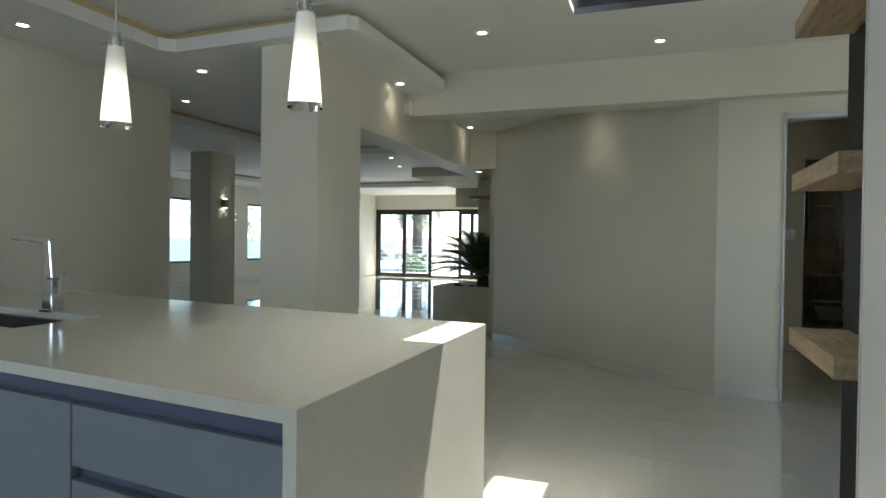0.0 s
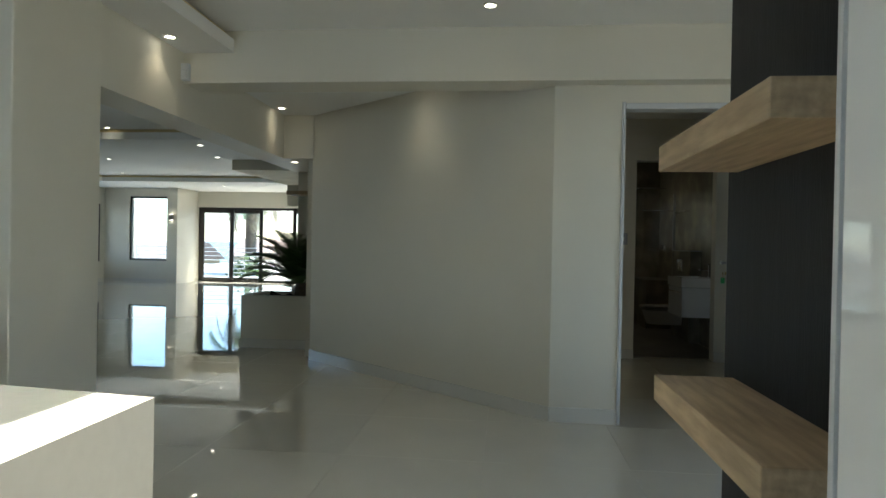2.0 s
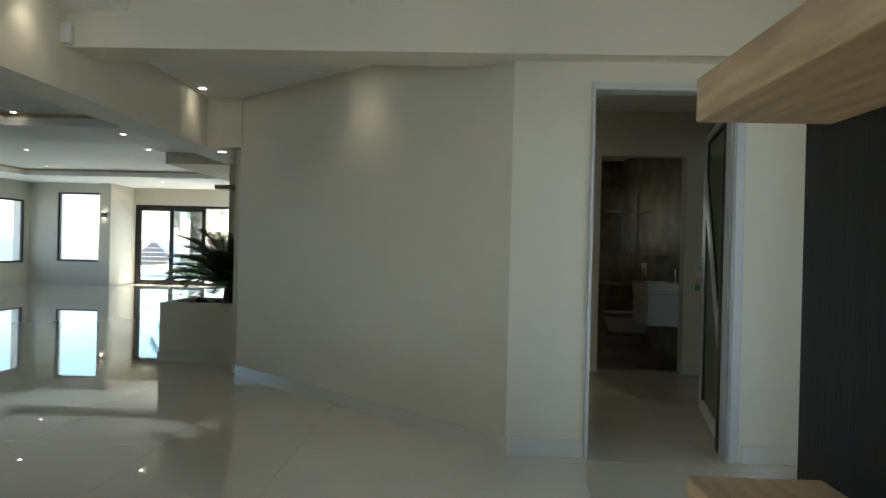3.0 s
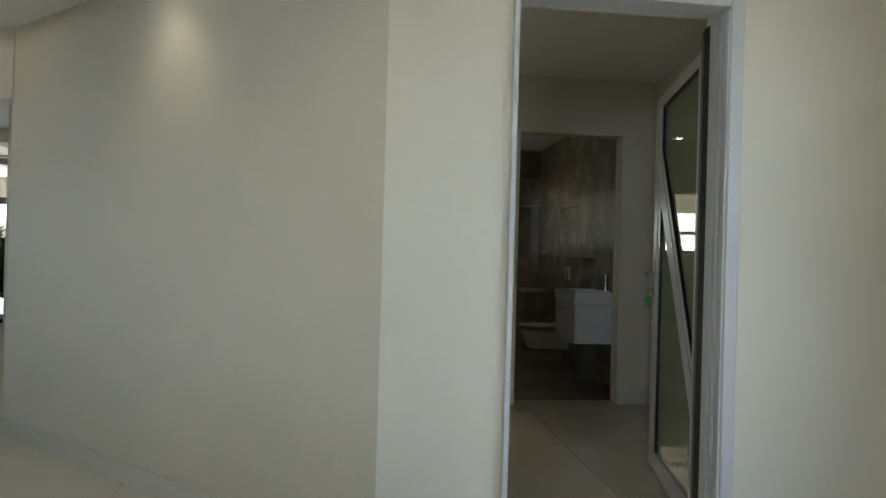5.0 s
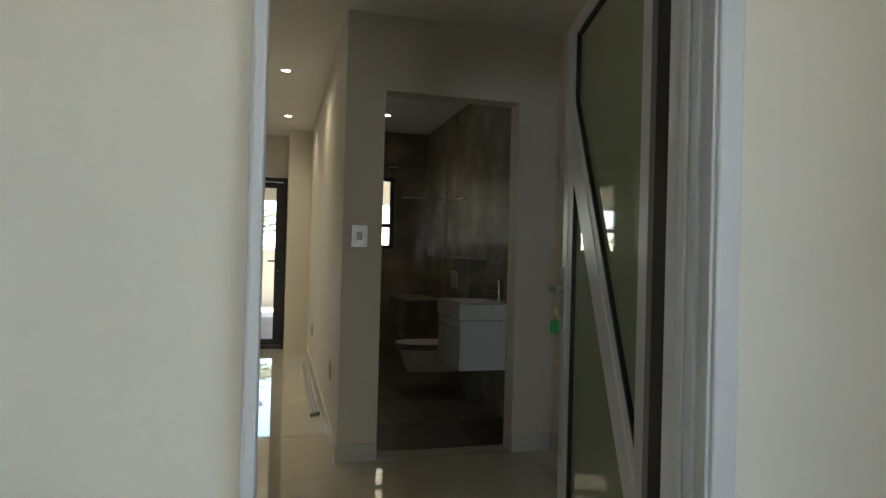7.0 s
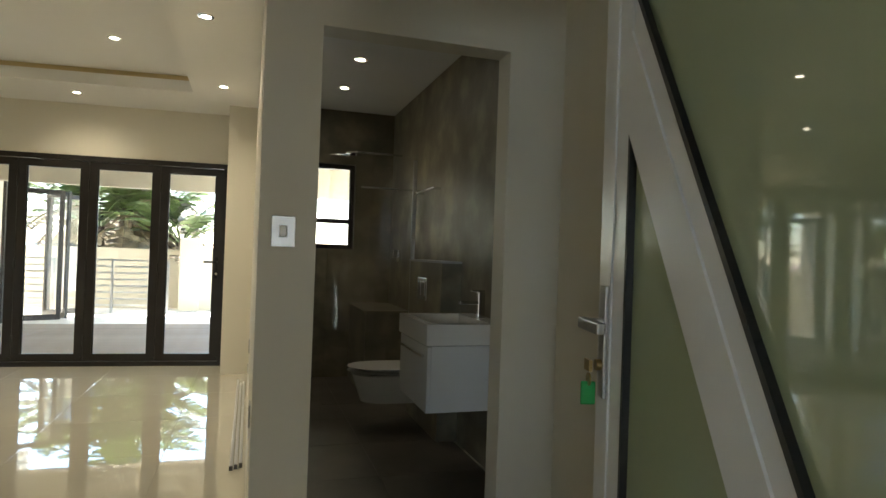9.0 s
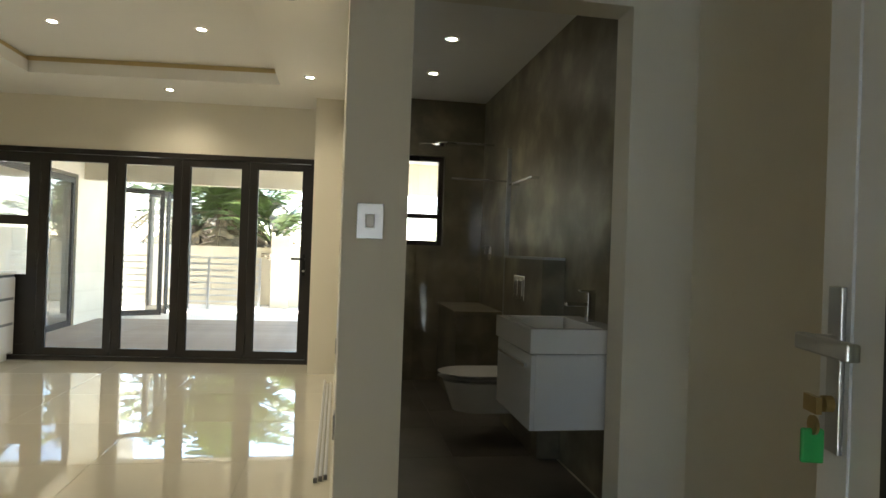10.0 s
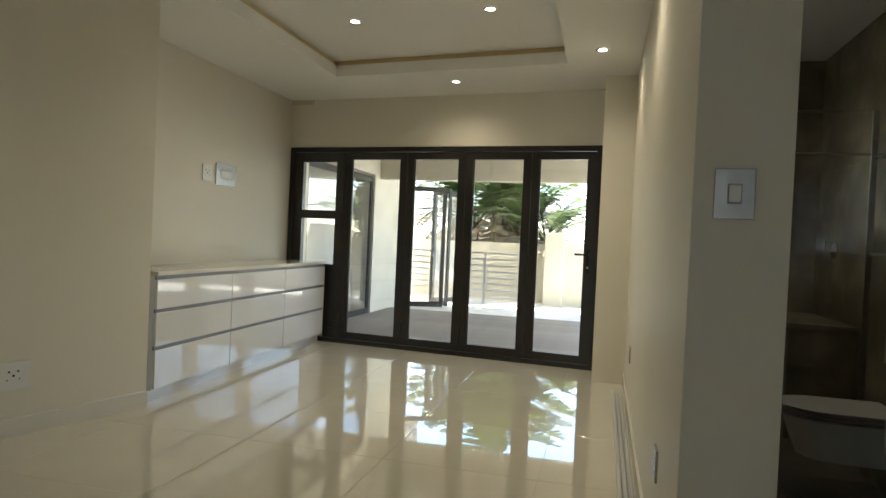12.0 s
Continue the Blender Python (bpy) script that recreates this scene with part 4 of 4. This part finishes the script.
# trees beyond the garden wall
def big_leaf(bm, base, yaw, lift, stalk, length, width, droop, rnd):
    p, a, pts = Vector(base), lift, []
    n = 12
    for i in range(n + 1):
        pts.append(p.copy())
        p = p + Vector((math.cos(yaw) * math.cos(a), math.sin(yaw) * math.cos(a), math.sin(a))) * ((stalk + length) / n)
        a -= droop / n
    side = Vector((-math.sin(yaw), math.cos(yaw), 0))
    for q, r in zip(pts, pts[1:]):
        cyl(bm, q, r, 0.02, 0.016, seg=5, caps=False)
    m = 16
    for i in range(m):
        f0 = (stalk + length * i / m) / (stalk + length)
        f1 = (stalk + length * (i + 0.86) / m) / (stalk + length)
        w0 = width * math.sin(math.pi * (0.08 + 0.9 * i / m)) * (0.8 + 0.4 * rnd.random())
        c = []
        for f in (f0, f1):
            k = min(n - 1, int(f * n))
            c.append(pts[k].lerp(pts[k + 1], f * n - k))
        for s in (-1, 1):
            dz = Vector((0, 0, -0.25 * rnd.random() * w0))
            off = side * s * w0 + dz + (c[1] - c[0]) * 0.8
            bm.faces.new([bm.verts.new(c[0]), bm.verts.new(c[1]), bm.verts.new(c[1] + off), bm.verts.new(c[0] + off)])


def banana_tree(x, y, z, h, n, seed):
    rn = random.Random(seed)
    t = thing("banana_palm", "tall strelitzia palm with torn leaves behind the garden wall", "tree", (x, y, z), "garden palms")
    part("trunk", C((0, 0, 0), (0.1, 0, h), 0.16, 0.11, seg=12), BARK, t)
    for i in range(n):
        bm = bmesh.new()
        dry = i < n * 0.4
        big_leaf(bm, (0.1, 0, h - 0.1), i * 2.4 + rn.random(), radians(-55 + 70 * rn.random() if dry else 10 + 70 * i / n), 0.35 + 0.3 * rn.random(), 1.1 + 0.6 * rn.random(), 0.36, 1.1 if not dry else 0.8, rn)
        part("leaf", bm, LEAF_DRY if dry else LEAF_PALE, t)


for k, (x, y, h) in enumerate([(-0.5, 21.4, 2.6), (0.1, 21.1, 3.0), (0.7, 21.6, 2.5), (-0.1, 22.2, 3.6), (1.2, 21.3, 2.3), (-1.1, 21.8, 3.0), (0.5, 22.4, 3.4)]):
    banana_tree(x, y, -1.0, h, 22, 30 + k)


def date_palm(x, y, z, h, seed):
    rn = random.Random(seed)
    t = thing("date_palm", "date palm with a hanging crown beyond the terrace", "tree", (x, y, z), "terrace palms")
    part("trunk", C((0, 0, 0), (0, 0, h), 0.24, 0.20, seg=16), BARK, t)
    for i in range(34):
        bm = bmesh.new()
        frond(bm, (0, 0, h - 0.1), i * 2.4, radians(70 - 110 * i / 34), 2.0, 26, 0.02, 1.4, rn)
        part("frond", bm, LEAF if i < 24 else LEAF_DRY, t)


date_palm(-8.4, 25.5, -2.5, 5.8, 3)
date_palm(-16.5, 23.0, -3.6, 6.0, 4)


def bush(x, y, z, r, seed):
    rn = random.Random(seed)
    t = thing("shrub", "low green garden shrub on the terrace edge", "shrub", (x, y, z), "terrace shrubs")
    bm = bmesh.new()
    for i in range(420):
        d = Vector((rn.gauss(0, 1), rn.gauss(0, 1), abs(rn.gauss(0, 1)))).normalized() * r * (0.55 + 0.5 * rn.random())
        s = r * 0.12
        u = Vector((rn.gauss(0, 1), rn.gauss(0, 1), rn.gauss(0, 1))).normalized() * s
        w = d.cross(u).normalized() * s * 0.5
        bm.faces.new([bm.verts.new(d - u), bm.verts.new(d + w), bm.verts.new(d + u), bm.verts.new(d - w)])
    part("foliage", bm, LEAF_PALE, t)
    part("stem", C((0, 0, -0.02), (0, 0, r * 0.6), 0.04, 0.02, seg=8), BARK, t)


bush(-7.6, 23.5, -0.06, 0.75, 1)
bush(-13.0, 15.5, -0.6, 0.8, 2)
bush(-13.5, 13.5, -0.6, 0.7, 6)
sr = thing("terrace_railing", "white terrace railing with horizontal bars", "railing", (0, 0, 0))
for k in range(9):
    part("post", B(-11 + 1.1 * k - 0.02, -11 + 1.1 * k + 0.02, 22.0, 22.04, -0.06, 1.0), RAIL, sr)
for k in range(7):
    part("bar", B(-11, -2.2, 22.01, 22.03, 0.1 + 0.14 * k, 0.125 + 0.14 * k), RAIL, sr)


def far_house(x, y, z, w, d, h, seed):
    t = thing("house", "distant white house by the sea, its tiled roof coloured pale for haze", "house", (x, y, z), "houses by the sea")
    part("wall", B(-w / 2, w / 2, -d / 2, d / 2, 0, h), STUCCO, t)
    bm = prism([(-w / 2 - 0.4, -d / 2 - 0.4), (w / 2 + 0.4, -d / 2 - 0.4), (w / 2 + 0.4, d / 2 + 0.4), (-w / 2 - 0.4, d / 2 + 0.4)], h, h + 1.6)
    for v in bm.verts:
        if v.co.z > h + 1:
            v.co.y *= 0.1
    part("roof", bm, ROOF_RED, t)
    for k in range(4):
        xx = -w / 2 + w * (k + 0.5) / 4
        part("window", boxes((xx - 0.5, xx + 0.5, -d / 2 - 0.03, -d / 2, h * 0.4, h * 0.75)), ALU_GREY, t)


far_house(-18, 58, -3.6, 9, 7, 3.4, 1)
far_house(-30, 56, -3.6, 8, 7, 3.0, 2)
far_house(-45, 34, -3.6, 10, 8, 3.0, 3)
far_house(-44, 22, -3.6, 10, 8, 3.2, 4)

# added fill lamps, as daylight from unseen windows behind and beside the walker
fill_lamp("passage_side_fill", (4.34, 4.5, 1.3), (0, 4.5, 1.3), 2.1, 1.7, 0.35)
fill_lamp("passage_end_fill", (3.3, -2.78, 1.1), (3.2, 6, 1.2), 1.0, 2.0, 3.4, (1.0, 0.97, 0.92))
fill_lamp("kitchen_south_fill", (-1.0, -2.75, 1.6), (0.6, 6, 1.4), 1.2, 1.0, 9, (0.62, 0.78, 1.0))

# ---- floor ----
def slabs(name, x0, x1, y0, y1, ox, oy, size, near, material, base_z, gap=0.0016):
    """Tiles with recessed joints: the near ones as pieces, the rest as one mesh."""
    floor = tagged(finish(name, B(x0, x1, y0, y1, base_z - 0.1, base_z - 0.003), GROUT), "glossy cream polished porcelain floor tiles with fine joints" if material is TILE_M else "matt brown-grey cement-look bathroom floor tiles", "floor", kind="structure")
    rest = bmesh.new()
    i0, i1 = math.floor((x0 - ox) / size), math.ceil((x1 - ox) / size)
    j0, j1 = math.floor((y0 - oy) / size), math.ceil((y1 - oy) / size)
    shared = {}
    for i in range(i0, i1):
        for j in range(j0, j1):
            a, b = max(x0, ox + i * size) + gap / 2, min(x1, ox + (i + 1) * size) - gap / 2
            c, d = max(y0, oy + j * size) + gap / 2, min(y1, oy + (j + 1) * size) - gap / 2
            if b - a < 0.01 or d - c < 0.01:
                continue
            if near[0] < (a + b) / 2 < near[1] and near[2] < (c + d) / 2 < near[3]:
                key = (round(b - a, 3), round(d - c, 3))
                if key not in shared:
                    bm = B(-key[0] / 2, key[0] / 2, -key[1] / 2, key[1] / 2, -0.0029, 0, bevel=0.0006, seg=1)
                    me = bpy.data.meshes.new("tile")
                    bm.to_mesh(me)
                    bm.free()
                    me.materials.append(material)
                    shared[key] = me
                o = new("tile", shared[key])
                o.location = ((a + b) / 2, (c + d) / 2, base_z)
                o.parent = floor
            else:
                box(rest, a, b, c, d, base_z - 0.0029, base_z)
    if len(rest.verts):
        r = part("tile_field", rest, material, floor)
        r["kind"] = "stuff"
    else:
        rest.free()


TILE = 0.8
slabs("floor", -9.45, 4.3, -2.4, 13.16, 1.52, 9.39, TILE, (-1.6, 4.3, 1.5, 13.2), TILE_M, 0.0)
slabs("floor_living", -9.45, -1.2, 13.16, 19.2, 1.52, 9.39, TILE, (0, 0, 0, 0), TILE_M, 0.0)
struct("floor_edge", prism([(-0.80, 13.162), (1.6, 13.162), (-0.80, 13.33)], -0.1, 0.0), TILE_M, "glossy cream cut tiles along the folding doors", "floor")
struct("bathroom_threshold", boxes((3.02, 3.853, 8.84, 8.85, 0.0005, 0.003)), STEEL, "slim steel threshold strip at the bathroom", "threshold")
bf = struct("floor_bathroom", B(2.88, 4.098, 8.972, 12.298, 0.0008, 0.002), GROUT, "matt brown-grey cement-look bathroom floor tiles", "floor")
for i in range(3):
    for j in range(6):
        a, b = 2.882 + i * 0.6, min(4.096, 2.882 + (i + 1) * 0.6 - 0.003)
        c, d = 8.973 + j * 0.6, min(12.296, 8.973 + (j + 1) * 0.6 - 0.003)
        if b - a > 0.02:
            part("tile", B(a, b, c, d, 0.0022, 0.006), BATH_FLOOR, bf)

# deck boards outside the folding doors
dk = struct("deck", B(-3.6, 5.2, 13.3, 17.0, -0.058, -0.05), ALU_GREY, "weathered timber deck boards under the canopy", "deck")
me = bpy.data.meshes.new("plank")
bm = B(-4.4, 4.4, -0.045, 0.045, -0.02, 0, bevel=0.004, seg=1)
bm.to_mesh(me)
bm.free()
me.materials.append(DECK)
for k in range(37):
    o = new("plank", me)
    o.location = (0.8, 13.35 + 0.1 * k, -0.028)
    o.parent = dk
